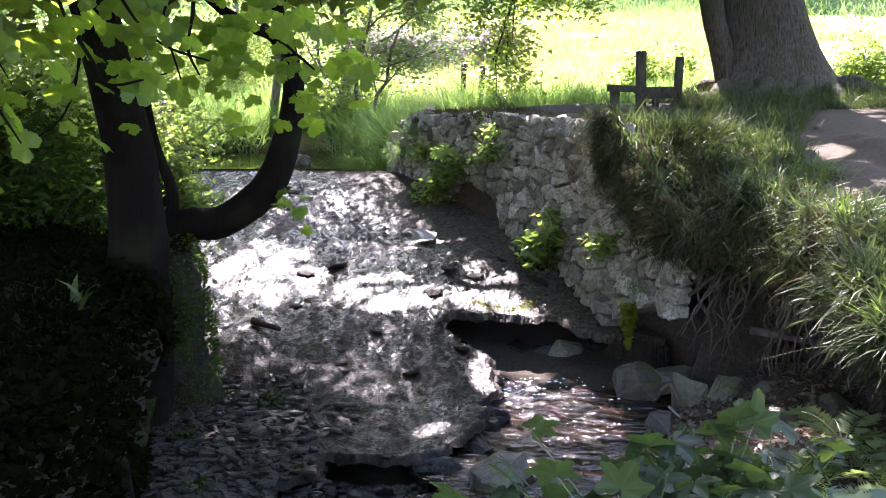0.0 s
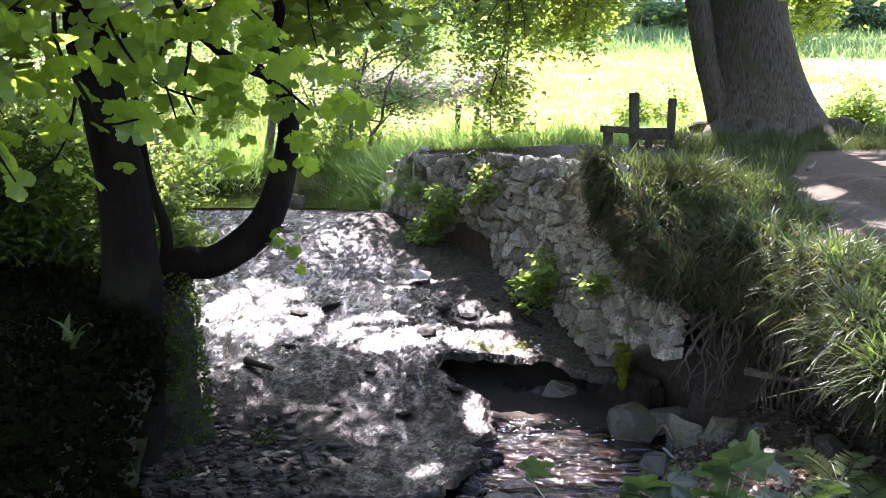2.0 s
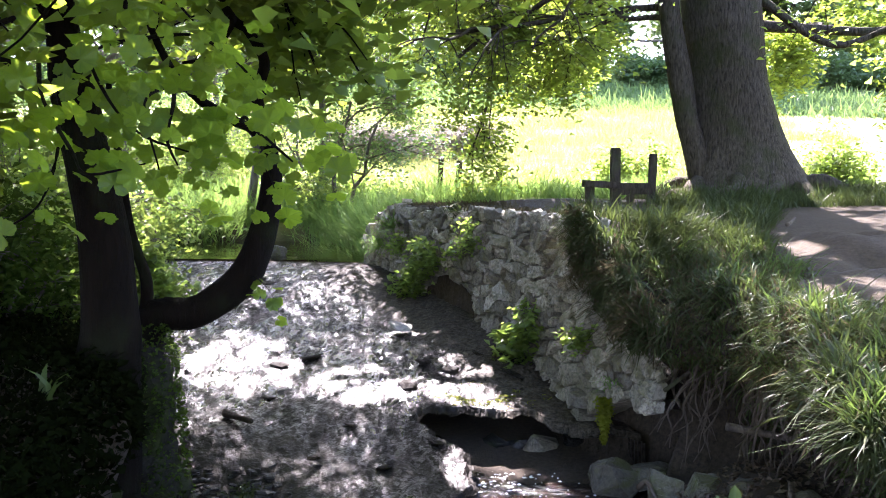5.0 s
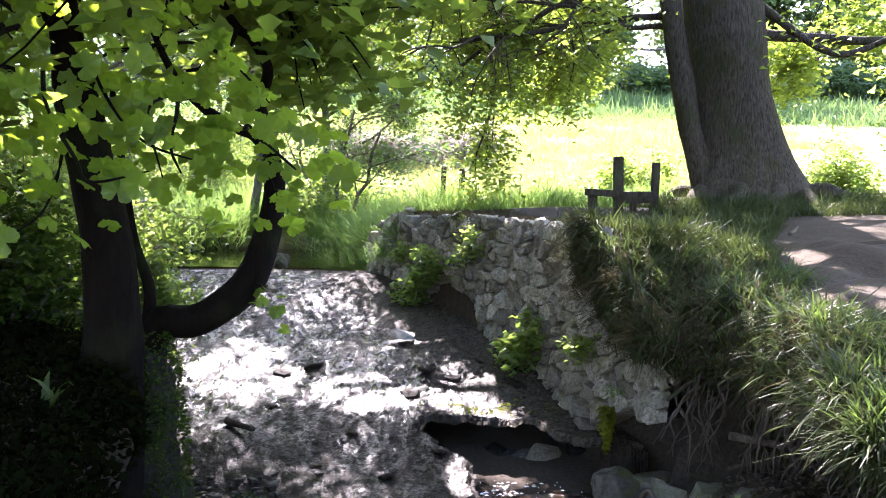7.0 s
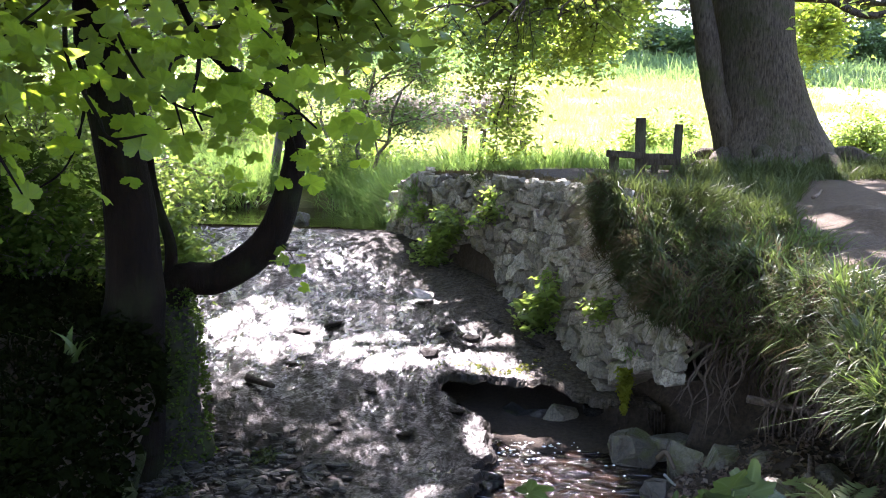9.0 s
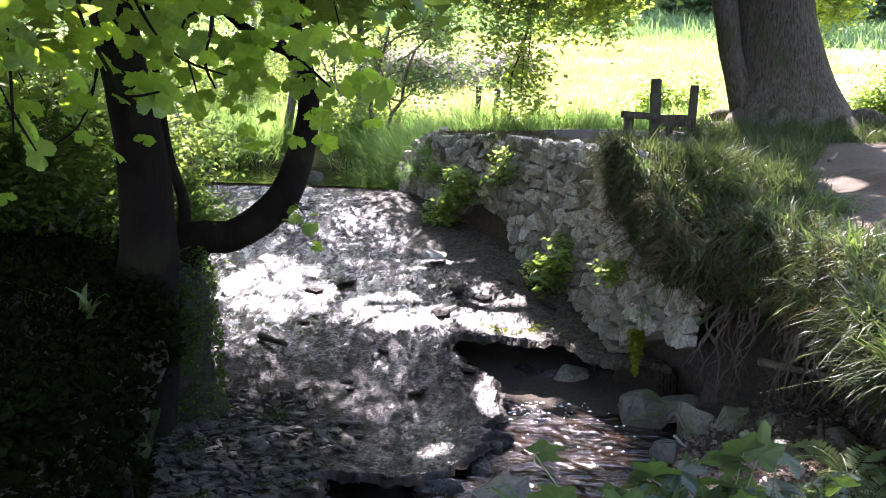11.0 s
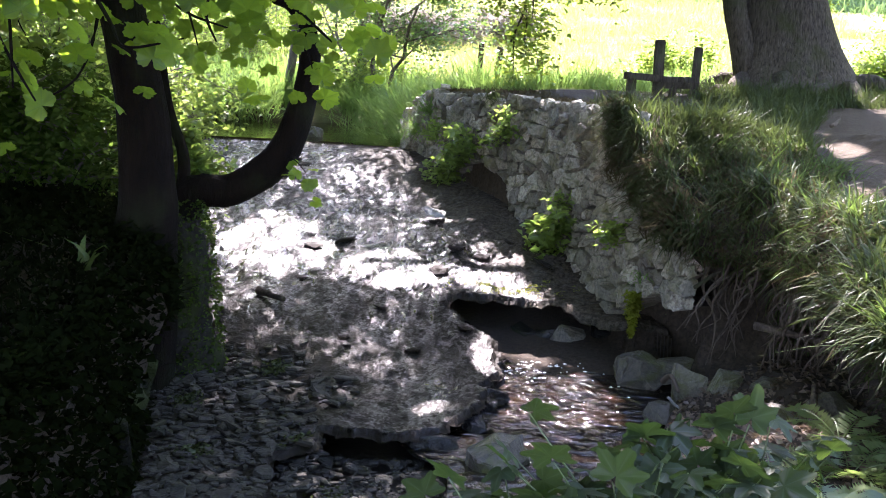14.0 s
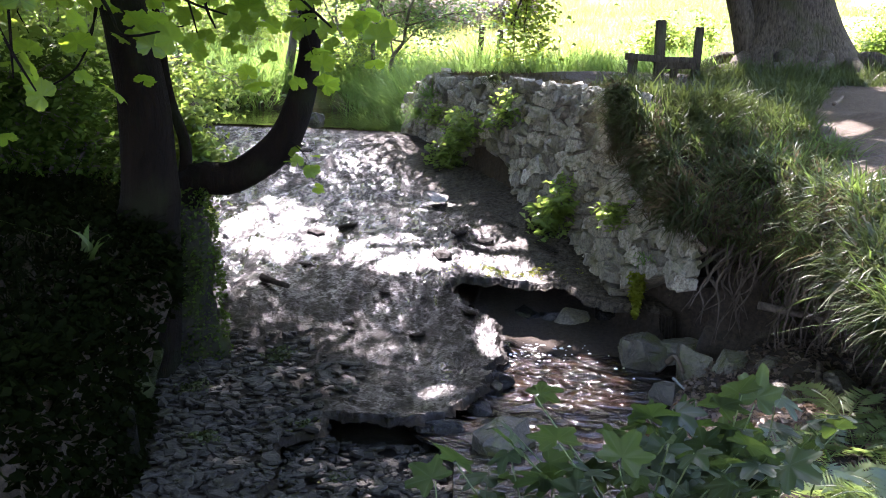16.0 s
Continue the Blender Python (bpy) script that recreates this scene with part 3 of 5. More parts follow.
WALL_RUN = np.concatenate([[0], np.cumsum(np.linalg.norm(np.diff(WALL, axis=0), axis=1))])
WALL_LONG = WALL_RUN[-1]


def on_wall(u, z, out):
    """A place on the wall: u metres along it from its near end, at height z, standing out by some metres."""
    u = np.asarray(u, float)
    x, y = np.interp(u, WALL_RUN, WALL[:, 0]), np.interp(u, WALL_RUN, WALL[:, 1])
    x2, y2 = np.interp(u + 0.05, WALL_RUN, WALL[:, 0]), np.interp(u + 0.05, WALL_RUN, WALL[:, 1])
    x1, y1 = np.interp(u - 0.05, WALL_RUN, WALL[:, 0]), np.interp(u - 0.05, WALL_RUN, WALL[:, 1])
    tx, ty = x2 - x1, y2 - y1
    k = np.hypot(tx, ty) + 1e-9
    lean = (np.asarray(z) - 1.2) * 0.10
    return np.stack([x - ty / k * (out - lean), y + tx / k * (out - lean), np.asarray(z, float) + 0 * x], -1)


def wall_crest(u):
    y = np.interp(u, WALL_RUN, WALL[:, 1])
    return np.interp(y, [7.3, 7.6, 8.0, 8.5, 8.9, 11.8, 12.2, 12.6, 13.3], [0.95, 1.1, 1.5, 1.95, 2.0, 2.0, 2.08, 1.95, 1.6])


def wall_foot(u):
    y = np.interp(u, WALL_RUN, WALL[:, 1])
    return np.interp(y, [7.3, 7.7, 8.0, 8.3], [0.66, 0.64, 0.54, 0.34]) * (y < 8.3) + (y >= 8.3) * (slope(y) - 0.15)


def hollow(u, z):
    """How deep the wall is washed out at its foot."""
    return 0.95 * np.exp(-(((u - 3.92) / 0.46) ** 2 + ((z - 0.96) / 0.25) ** 2) ** 2)


wu, wz = np.linspace(0, WALL_LONG, 160), np.linspace(0, 1, 40)
WU, WZ = np.meshgrid(wu, wz)
WH = wall_foot(WU) + (wall_crest(WU) - 0.03 - wall_foot(WU)) * WZ
face = on_wall(WU, WH, -0.035 + 0.03 * relief(WU, WH, 0.16, 61) - hollow(WU, WH))
cap = on_wall(WU[-1:], WH[-1:] - 0.2, -0.42)
under = on_wall(WU[:1], WH[:1], -0.5)
grid = np.concatenate([under, face, cap])
n = len(wu)
i = (np.arange(len(grid) - 1)[:, None] * n + np.arange(n - 1)[None, :]).ravel()
rubble_wall = part("wall_rubble", polygons("wall_rubble", grid.reshape(-1, 3), np.stack([i, i + 1, i + n + 1, i + n], 1)), M_MORTAR)
tagged(rubble_wall, "old grey rubble stone retaining wall with crumbling mortar", "wall", kind="structure")


def clipped(poly, n, d):
    """The part of a polygon on the near side of a line."""
    out = []
    for a, b in zip(poly, poly[1:] + poly[:1]):
        da, db = a[0] * n[0] + a[1] * n[1] - d, b[0] * n[0] + b[1] * n[1] - d
        if da <= 0:
            out.append(a)
        if da * db < 0:
            k = da / (da - db)
            out.append((a[0] + (b[0] - a[0]) * k, a[1] + (b[1] - a[1]) * k))
    return out


def wall_stones():
    """Rubble: uneven cells between scattered centres, each a chipped block with its own face."""
    g = np.random.default_rng(11)
    sites, row, z = [], 0, 0.05
    while z < 2.2:
        u = -0.2 + 0.1 * (row % 2)
        while u < WALL_LONG + 0.2:
            sites.append((u + g.normal(0, 0.055), z + g.normal(0, 0.034)))
            u += float(np.clip(g.lognormal(-1.62, 0.3), 0.12, 0.34))
        z += 0.128
        row += 1
    sites = np.array(sites)
    flat = sites * np.array([1.0, 1.3])
    for k, (u, z) in enumerate(sites):
        if not (0.03 < u < WALL_LONG - 0.1 and wall_foot(u) - 0.03 < z < wall_crest(u) + 0.03) or hollow(u, z) > 0.14:
            continue
        poly = [(u - 0.24, z - 0.17), (u + 0.24, z - 0.17), (u + 0.24, z + 0.17), (u - 0.24, z + 0.17)]
        gap = g.uniform(0.006, 0.016)
        for m in np.argsort(((flat - flat[k]) ** 2).sum(1))[1:13]:
            d = (sites[m] - sites[k]) * np.array([1.0, 1.69])
            size = math.hypot(*d)
            n = d / size
            mid = (sites[m] + sites[k]) / 2
            poly = clipped(poly, n, float(mid @ n) - gap)
            if len(poly) < 3:
                break
        poly = clipped(poly, (0, 1), float(wall_crest(u)) + g.normal(0.0, 0.02)) if len(poly) > 2 else poly
        if len(poly) < 4:
            continue
        poly = np.array(poly)
        after = np.roll(poly, -1, 0)
        poly = np.stack([poly * 0.86 + after * 0.14, poly * 0.5 + after * 0.5, poly * 0.14 + after * 0.86], 1).reshape(-1, 2) + g.normal(0, 0.005, (3 * len(poly), 2))
        c = poly.mean(0)
        out, tip = g.uniform(-0.005, 0.06), g.normal(0, 0.2, 2)
        rings = []
        for shrink, depth in ((1.0, -0.07), (1.0, out * 0.6), (0.93, out), (0.5, out + 0.004)):
            q = c + (poly - c) * shrink + g.normal(0, 0.007, poly.shape)
            o = depth + ((q - c) @ tip) * (depth > 0) + g.normal(0, 0.006, len(poly)) - 0.6 * hollow(q[:, 0], q[:, 1])
            rings.append(on_wall(q[:, 0], q[:, 1], o))
        n = len(poly)
        bm = bmesh.new()
        vs = [[bm.verts.new(p) for p in r] for r in rings]
        for a, b in zip(vs, vs[1:]):
            for i in range(n):
                bm.faces.new((a[i], b[i], b[(i + 1) % n], a[(i + 1) % n]))
        hub = bm.verts.new(np.mean(rings[-1], 0))
        for i in range(n):
            bm.faces.new((vs[-1][i], hub, vs[-1][(i + 1) % n]))
        bmesh.ops.recalc_face_normals(bm, faces=bm.faces)
        part("stone", bm, M_STONE, rubble_wall)


# ---- foliage-bearing things ----


GAPS = ((1.05, 7.3, 0.68, 1.0), (0.8, 9.0, 0.75, 0.55), (-1.6, 9.4, 0.45, 0.75), (-0.45, 8.9, 0.45, 0.38), (0.02, 6.7, 0.22, 0.2), (1.5, 8.9, 0.6, 0.6), (1.25, 8.4, 0.4, 0.35), (0.75, 7.75, 0.5, 0.5), (-0.15, 9.9, 0.2, 0.16), (2.2, 5.3, 0.4, 0.6), (-3.2, 16.9, 1.4, 1.4))


def sun_gaps(p):
    """Leaves that stay: crowns are cut open to let sun onto set patches below."""
    drop = (p[:, 2] - 0.5) / math.tan(SUN_UP)
    x, y = p[:, 0] - drop * math.tan(SUN_TURN), p[:, 1] - drop
    keep = np.ones(len(p), bool)
    for cx, cy, rx, ry in GAPS:
        keep &= ((x - cx) / rx) ** 2 + ((y - cy) / ry) ** 2 + 0.8 * relief(x, y, 0.35, 81, 2) > 1.0
    return keep


THICK = ((-0.75, 7.15, 1.15, 1.15), (0.75, 5.9, 0.75, 0.6), (-1.5, 6.2, 0.8, 1.0))


def thickets(p):
    """Places in a crown where leaves are added to shade the lower slab and the gravel."""
    drop = (p[:, 2] - 0.2) / math.tan(SUN_UP)
    x, y = p[:, 0] - drop * math.tan(SUN_TURN), p[:, 1] - drop
    inside = np.zeros(len(p), bool)
    for cx, cy, rx, ry in THICK:
        inside |= ((x - cx) / rx) ** 2 + ((y - cy) / ry) ** 2 + 0.5 * relief(x, y, 0.4, 82, 2) < 1.0
    return inside


def tree(name, at, label, limbs, leaf_size, per, material, bark, seed, trunk=None, spread=0.16, droop=0.25, group="", tilt=0.7, category="tree"):
    """A tree or bush: an optional trunk (points with radii), limbs to branch from (start, way, length, radius, depth), leaves at the twigs."""
    g = np.random.default_rng(seed)
    root = thing(name, at, label, category, group)
    o = np.array(at)
    ends = []
    if trunk is not None:
        p = spline(trunk, 26)
        part("trunk", joined("trunk", [tube(p[:, :3] - o, p[:, 3], 16, 0.10, seed)]), bark, root)
    for start, way, length, radius, depth in limbs:
        t, e = branching(np.asarray(start) - o, way, length, radius, depth, g, droop)
        part("branch", joined("branch", t), bark, root)
        ends.append(e)
    pts = scatter(np.concatenate(ends), per, spread, g)
    if category == "tree":
        w = pts + o
        clear = (w[:, 1] > 0.2) & (w[:, 1] < 4.8) & (np.abs(w[:, 0]) < 0.5 * w[:, 1] + 0.3) & (w[:, 2] < 5.0)
        pts = pts[sun_gaps(w) & ~clear]
    part("crown", leaf_cloud("crown", pts, leaf_size, seed + 1, tilt), material, root)
    return root


def limbs_round(at, low, high, count, length, radius, depth, g, up=0.35):
    out = []
    for i in range(count):
        a = i * 2.4 + g.uniform(0, 0.6)
        z = low + (high - low) * (i + 0.5) / count
        out.append(((at[0], at[1], z), (math.cos(a), math.sin(a), up), length * (1.15 - 0.5 * i / count), radius, depth))
    return out


# the big tree on the bank, with a second stem beside it
g = np.random.default_rng(36)
beech_at = (3.95, 13.0, 2.1)
beech = thing("beech_tree", beech_at, "large grey-barked tree with mossy flared roots on the bank", "tree")
o = np.array(beech_at)


def flared_trunk(rows, sides, toes, seed):
    """A trunk whose foot spreads into root toes (angle, width, reach), with shallow flutes higher up."""
    p = spline(rows, 64)
    ang = np.arange(sides) * 2 * math.pi / sides
    A, K = np.meshgrid(ang, np.arange(len(p)))
    r = p[K, 3] * (1 + 0.035 * np.cos(3 * A + 0.12 * K) + 0.03 * relief(A * 2.2, p[K, 2], 1.0, seed, 3) + 0.012 * relief(A * 9, p[K, 2] * 2, 1.0, seed + 1, 2))
    spread = np.clip((2.95 - p[K, 2]) / 0.85, 0, 1) ** 2.2
    for a, w, far in toes:
        d = np.abs((A - a + math.pi) % (2 * math.pi) - math.pi)
        r = r + far * spread * np.exp(-(d / w) ** 2)
    v = np.stack([p[K, 0] + np.cos(A) * r, p[K, 1] + np.sin(A) * r, p[K, 2]], -1).reshape(-1, 3)
    i = (np.arange(len(p) - 1)[:, None] * sides + np.arange(sides)[None, :]).ravel()
    k = (np.arange(len(p) - 1)[:, None] * sides + ((np.arange(sides) + 1) % sides)[None, :]).ravel()
    return v, np.stack([i, k, k + sides, i + sides], 1)


v, f = flared_trunk([(4.10, 13.0, 1.7, 0.74), (4.08, 13.0, 2.2, 0.68), (4.03, 13.0, 2.6, 0.61), (3.93, 13.0, 3.0, 0.55), (3.87, 13.0, 3.3, 0.52), (3.80, 13.0, 3.7, 0.495), (3.71, 13.0, 4.5, 0.49), (3.6, 13.1, 6.0, 0.46), (3.5, 13.2, 9.0, 0.33), (3.5, 13.3, 12.5, 0.12)], 72, ((0.0, 0.5, 0.42), (-0.9, 0.32, 0.22), (-1.7, 0.3, 0.2), (-2.5, 0.3, 0.18), (3.1, 0.3, 0.12), (1.4, 0.4, 0.2)), 2)
part("trunk", polygons("trunk", v - o, f), M_BARK_BEECH, beech)
p = spline([(3.62, 12.85, 1.95, 0.24), (3.46, 12.82, 2.5, 0.18), (3.33, 12.8, 2.9, 0.145), (3.25, 12.8, 3.15, 0.14), (3.15, 12.8, 3.7, 0.15), (3.0, 12.8, 4.5, 0.125), (2.75, 12.7, 6.2, 0.11), (2.5, 12.6, 8.5, 0.05)], 30)
part("stem", joined("stem", [tube(p[:, :3] - o, p[:, 3], 14, 0.1, 5)]), M_BARK_BEECH, beech, "slender grey stem beside the trunk")
for i, (a, ln) in enumerate(((-2.75, 1.3), (-2.2, 1.0), (-1.5, 0.7), (-0.8, 0.8), (-0.15, 1.2), (-3.3, 1.1))):
    q = np.array([(4.05 + math.cos(a + 0.25 * math.sin(3 * s + i)) * (0.62 + ln * s), 13.0 + math.sin(a + 0.25 * math.sin(3 * s + i)) * (0.62 + ln * s), 0) for s in np.linspace(0, 1, 12)])
    q[:, 2] = land(q[:, 0], q[:, 1]) + np.linspace(0.14, -0.05, 12) + 0.03 * np.sin(np.arange(12) * 1.3 + i)
    part("root", joined("root", [tube(q - o, np.linspace(0.13, 0.035, 12), 10, 0.3, i)]), M_BARK_BEECH, beech)
for points, thick in (([(4.0, 13.0, 4.3), (4.4, 12.95, 4.27), (4.9, 12.9, 4.24), (5.73, 12.9, 4.24), (6.8, 12.8, 4.5), (8.0, 12.6, 4.7)], 0.075), ([(4.0, 13.0, 4.75), (4.33, 12.9, 4.48), (4.75, 12.85, 4.17), (5.16, 12.8, 4.04), (5.73, 12.8, 4.26), (6.4, 12.7, 4.6)], 0.06), ([(3.3, 13.0, 4.3), (2.92, 13.0, 4.37), (2.5, 13.0, 4.35), (2.22, 13.0, 4.49), (1.6, 13.1, 4.75)], 0.04)):
    q = spline(points, 24)
    part("limb", joined("limb", [tube(q - o, np.linspace(thick, thick * 0.5, 24), 10, 0.15, 7)]), M_BARK_BEECH, beech, "sagging dark limb")
limbs, ends = [], []
limbs += [((5.73, 12.9, 4.24), (0.8, 0.3, 0.25), 1.9, 0.04, 3), ((5.5, 12.8, 4.15), (0.7, -0.3, 0.3), 1.7, 0.035, 3), ((4.9, 12.9, 4.24), (0.4, 0.6, 0.35), 1.7, 0.03, 3), ((1.9, 13.05, 4.6), (-1.0, 0.1, 0.05), 1.8, 0.025, 3), ((2.5, 13.0, 4.35), (-0.7, 0.5, 0.02), 1.6, 0.02, 3)]
limbs += [((2.98, 13.0, 4.5), (-1.0, 0.1, 0.02), 2.6, 0.05, 3), ((2.9, 13.0, 5.0), (-1.0, 0.4, -0.05), 2.8, 0.055, 3), ((3.2, 13.1, 5.2), (-1.0, -0.1, 0.0), 3.2, 0.07, 3), ((3.3, 13.3, 5.0), (-0.5, 1.0, -0.05), 2.6, 0.06, 3)]
limbs += [((3.5, 13, 5.6), (-0.9, 0.5, 0.15), 3.6, 0.09, 3), ((3.6, 13, 6.4), (0.4, -1.0, 0.3), 4.6, 0.10, 3)]
# limbs above the view, added to break the sun on the weir
limbs += [((3.4, 13.2, 5.5), (-1.0, 0.15, 0.10), 4.8, 0.09, 3), ((3.5, 13.2, 6.2), (-1.0, 0.3, 0.12), 5.4, 0.10, 3), ((3.5, 13.0, 6.8), (-1.0, 0.0, 0.15), 5.2, 0.10, 3)]
limbs += [((3.5, 13, 7.0), (-1.0, -0.1, 0.3), 4.6, 0.10, 3), ((3.5, 13, 7.6), (1.0, 0.2, 0.4), 4.4, 0.10, 3), ((3.5, 13, 9.5), (0.3, 0.8, 0.7), 3.6, 0.08, 3)]
# further unseen limbs, added to shade the bank and the lower slab
limbs += [((3.4, 13.0, 6.5), (-1.0, -0.3, 0.03), 3.0, 0.08, 3), ((3.4, 13.0, 6.9), (-1.0, -0.3, 0.12), 5.0, 0.09, 3), ((3.4, 13.0, 7.3), (-1.0, -0.42, 0.12), 5.2, 0.09, 3), ((3.4, 13.0, 7.6), (-1.0, -0.2, 0.15), 5.6, 0.09, 3)]
for start, way, length, radius, depth in limbs:
    t, e = branching(np.asarray(start) - o, way, length, radius, depth, g, 0.3, 0.7, 4, 0.14)
    part("branch", joined("branch", t), M_BARK_BEECH, beech)
    ends.append(e)
crown = scatter(np.concatenate(ends), 9, 0.13, g)
# extra high leaves put in only to throw shade on slab and gravel
dense = scatter(np.concatenate(ends), 13, 0.24, g)
dense = dense[thickets(dense + o) & (dense[:, 2] + o[2] > 2.3 + 0.27 * (dense[:, 1] + o[1]))]
crown = np.concatenate([crown, dense])
crown = crown[sun_gaps(crown + o)]
part("crown", leaf_cloud("crown", crown, 0.085, 4, 0.55), M_LEAF_BEECH, beech, "yellow-green backlit leaves")

# alders and other slender trees past the pond
for k, (x, y, h, ln) in enumerate(((-3.0, 18.2, 10.5, 2.3), (-1.9, 18.9, 10.5, 2.5), (-5.9, 20.5, 10.5, 2.4), (-5.6, 17.2, 9.0, 2.4), (-6.6, 19.5, 11.0, 2.8), (-8.5, 16.5, 10.0, 2.8), (-4.6, 23.0, 11.0, 2.8), (-9.5, 24.0, 12.0, 3.2))):
    z = float(land(x, y))
    g = np.random.default_rng(100 + k)
    lim = limbs_round((x, y), z + 2.0, z + h * 0.95, 16, ln, 0.04, 2, g)
    tree("alder_tree", (x, y, z - 0.05), "slender grey-stemmed alder with fine green leaves by the pond", lim, 0.08, 9 if k < 3 else 12, M_LEAF_ALDER, M_BARK_THIN, 120 + k,
         [(x, y, z - 0.1, 0.085), (x + 0.16, y, z + 1.5, 0.065), (x - 0.14, y, z + h * 0.5, 0.05), (x + 0.1, y, z + h, 0.02)], 0.2, 0.2, "alders by the pond")

# bushes: on the left bank, behind the pond and beside the big tree
BUSHES = ((-3.3, 8.3, 1.0, 1.1), (-3.4, 9.8, 1.2, 1.3), (-4.3, 9.2, 1.6, 1.6), (-3.9, 11.2, 1.5, 1.3), (-4.9, 11.5, 2.2, 1.9), (-4.2, 12.6, 0.9, 0.8), (-2.8, 9.2, 0.65, 0.5), (-2.9, 10.2, 0.55, 0.5), (-5.6, 13.5, 2.6, 2.0), (-4.4, 7.4, 1.2, 1.3),
          (-1.6, 18.9, 1.3, 0.9), (4.9, 15.8, 0.7, 0.8), (6.1, 15.4, 0.9, 1.0), (3.1, 15.2, 0.8, 0.5), (2.7, 16.6, 0.8, 0.8), (-4.6, 22.0, 2.0, 1.5), (-6.4, 21.5, 2.4, 1.6), (-3.4, 24.5, 1.8, 1.4), (-8.0, 23.0, 2.6, 1.8), (-5.6, 25.0, 2.6, 1.8))
for k, (x, y, h, w) in enumerate(BUSHES):
    z = float(land(x, y))
    g = np.random.default_rng(200 + k)
    lim = [((x + g.normal(0, 0.08), y + g.normal(0, 0.08), z - 0.03), (g.normal(0, 0.5) * w, g.normal(0, 0.5) * w, 1.0), h * g.uniform(0.6, 1.0), 0.02, 2) for i in range(9)]
    # bushes close on the left get the leaf copy that has shade painted in
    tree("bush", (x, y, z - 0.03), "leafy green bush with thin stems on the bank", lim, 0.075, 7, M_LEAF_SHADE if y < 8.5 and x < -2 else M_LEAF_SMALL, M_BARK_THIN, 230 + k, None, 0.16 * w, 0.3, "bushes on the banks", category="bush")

x, y = -1.42, 18.3
z = float(land(x, y))
g = np.random.default_rng(290)
lim = [((x, y, z - 0.05), (0.1, 0, 1.0), 2.2, 0.045, 2), ((x + 0.05, y, z - 0.05), (0.45, 0.1, 1.0), 2.4, 0.04, 2), ((x - 0.1, y, z - 0.05), (-0.5, 0.1, 1.0), 2.3, 0.04, 2), ((x + 0.35, y, z + 1.5), (0.9, -0.1, 0.45), 1.1, 0.02, 2), ((x + 0.3, y, z + 1.9), (1.0, 0.2, 0.45), 1.3, 0.02, 2), ((x - 0.4, y, z + 1.6), (-1.0, 0.2, 0.4), 1.5, 0.02, 2), ((x, y, z + 2.0), (0.1, -0.6, 0.9), 1.5, 0.02, 2), ((x, y, z + 2.2), (0.4, 0.4, 1.0), 1.7, 0.02, 2)]
tree("alder_tree", (x, y, z - 0.05), "young many-stemmed alder leaning over the pond's grassy bank", lim, 0.08, 12, M_LEAF_ALDER, M_BARK_THIN, 291, None, 0.18, 0.15, "alders by the pond")
for k, (x, y, w) in enumerate(((-0.9, 29.0, 1.1), (-1.7, 29.5, 1.0), (0.1, 28.5, 0.9), (1.4, 29.0, 1.1))):
    z = float(land(x, y))
    g = np.random.default_rng(300 + k)
    lim = [((x + g.normal(0, 0.25) * w, y + g.normal(0, 0.2), z - 0.05), (g.normal(0, 0.5), g.normal(0, 0.4), 1.0), 0.75 * w, 0.012, 2) for i in range(16)]
    tree("dead_shrub", (x, y, z - 0.05), "dry greyish-brown shrub in the sunlit meadow", lim, 0.07, 5, M_DEAD, M_DEAD, 320 + k, None, 0.12, 0.1, "dry shrubs in the meadow", category="shrub")

# the far edge of the meadow: a dark hedge, and woods above it
for k, (x, y, h, ln) in enumerate([(-40 + 5.6 * i + (i % 3), 71 + 9 * (i % 2) + (i % 5), 13 + 4 * (i % 3), 5.0) for i in range(17)]):
    z = float(land(x, y))
    g = np.random.default_rng(400 + k)
    lim = limbs_round((x, y), z + 1.0, z + h * 0.95, 14, ln, 0.10, 2, g)
    tree("far_tree", (x, y, z - 0.1), "distant pale-green tree at the meadow's far edge", lim, 0.5, 11, M_LEAF_FAR, M_BARK_THIN, 420 + k,
         [(x, y, z - 0.2, 0.3), (x + 0.2, y, z + h * 0.4, 0.2), (x, y, z + h, 0.05)], 0.6, 0.1, "trees at the meadow's far edge")
for k, (x, y) in enumerate([(-20 + 4.2 * i, 63 + 0.6 * (i % 3)) for i in range(13)]):
    z = float(land(x, y))
    g = np.random.default_rng(500 + k)
    lim = [((x + g.normal(0, 1.0), y + g.normal(0, 0.4), z - 0.1), (g.normal(0, 0.5), g.normal(0, 0.4), 1.0), 1.7, 0.04, 2) for i in range(14)]
    tree("hedge", (x, y, z - 0.1), "dark unlit hedge along the meadow's far side", lim, 0.22, 8, M_LEAF_ALDER, M_BARK_THIN, 520 + k, None, 0.4, 0.1, "hedges along the meadow", category="hedge")

# woods added round the stream for shade, mostly unseen behind and beside the camera
SHADE_TREES = ((-3.5, 0.5, 9), (-7.2, 5.4, 9), (-5.4, 2.4, 10), (-8.5, -4.0, 12), (0.6, -12.0, 7), (8.6, -6.5, 7), (-10.5, 5.0, 12), (-6.4, 10.6, 9), (11.5, 3.0, 8), (10.5, 14.0, 10))
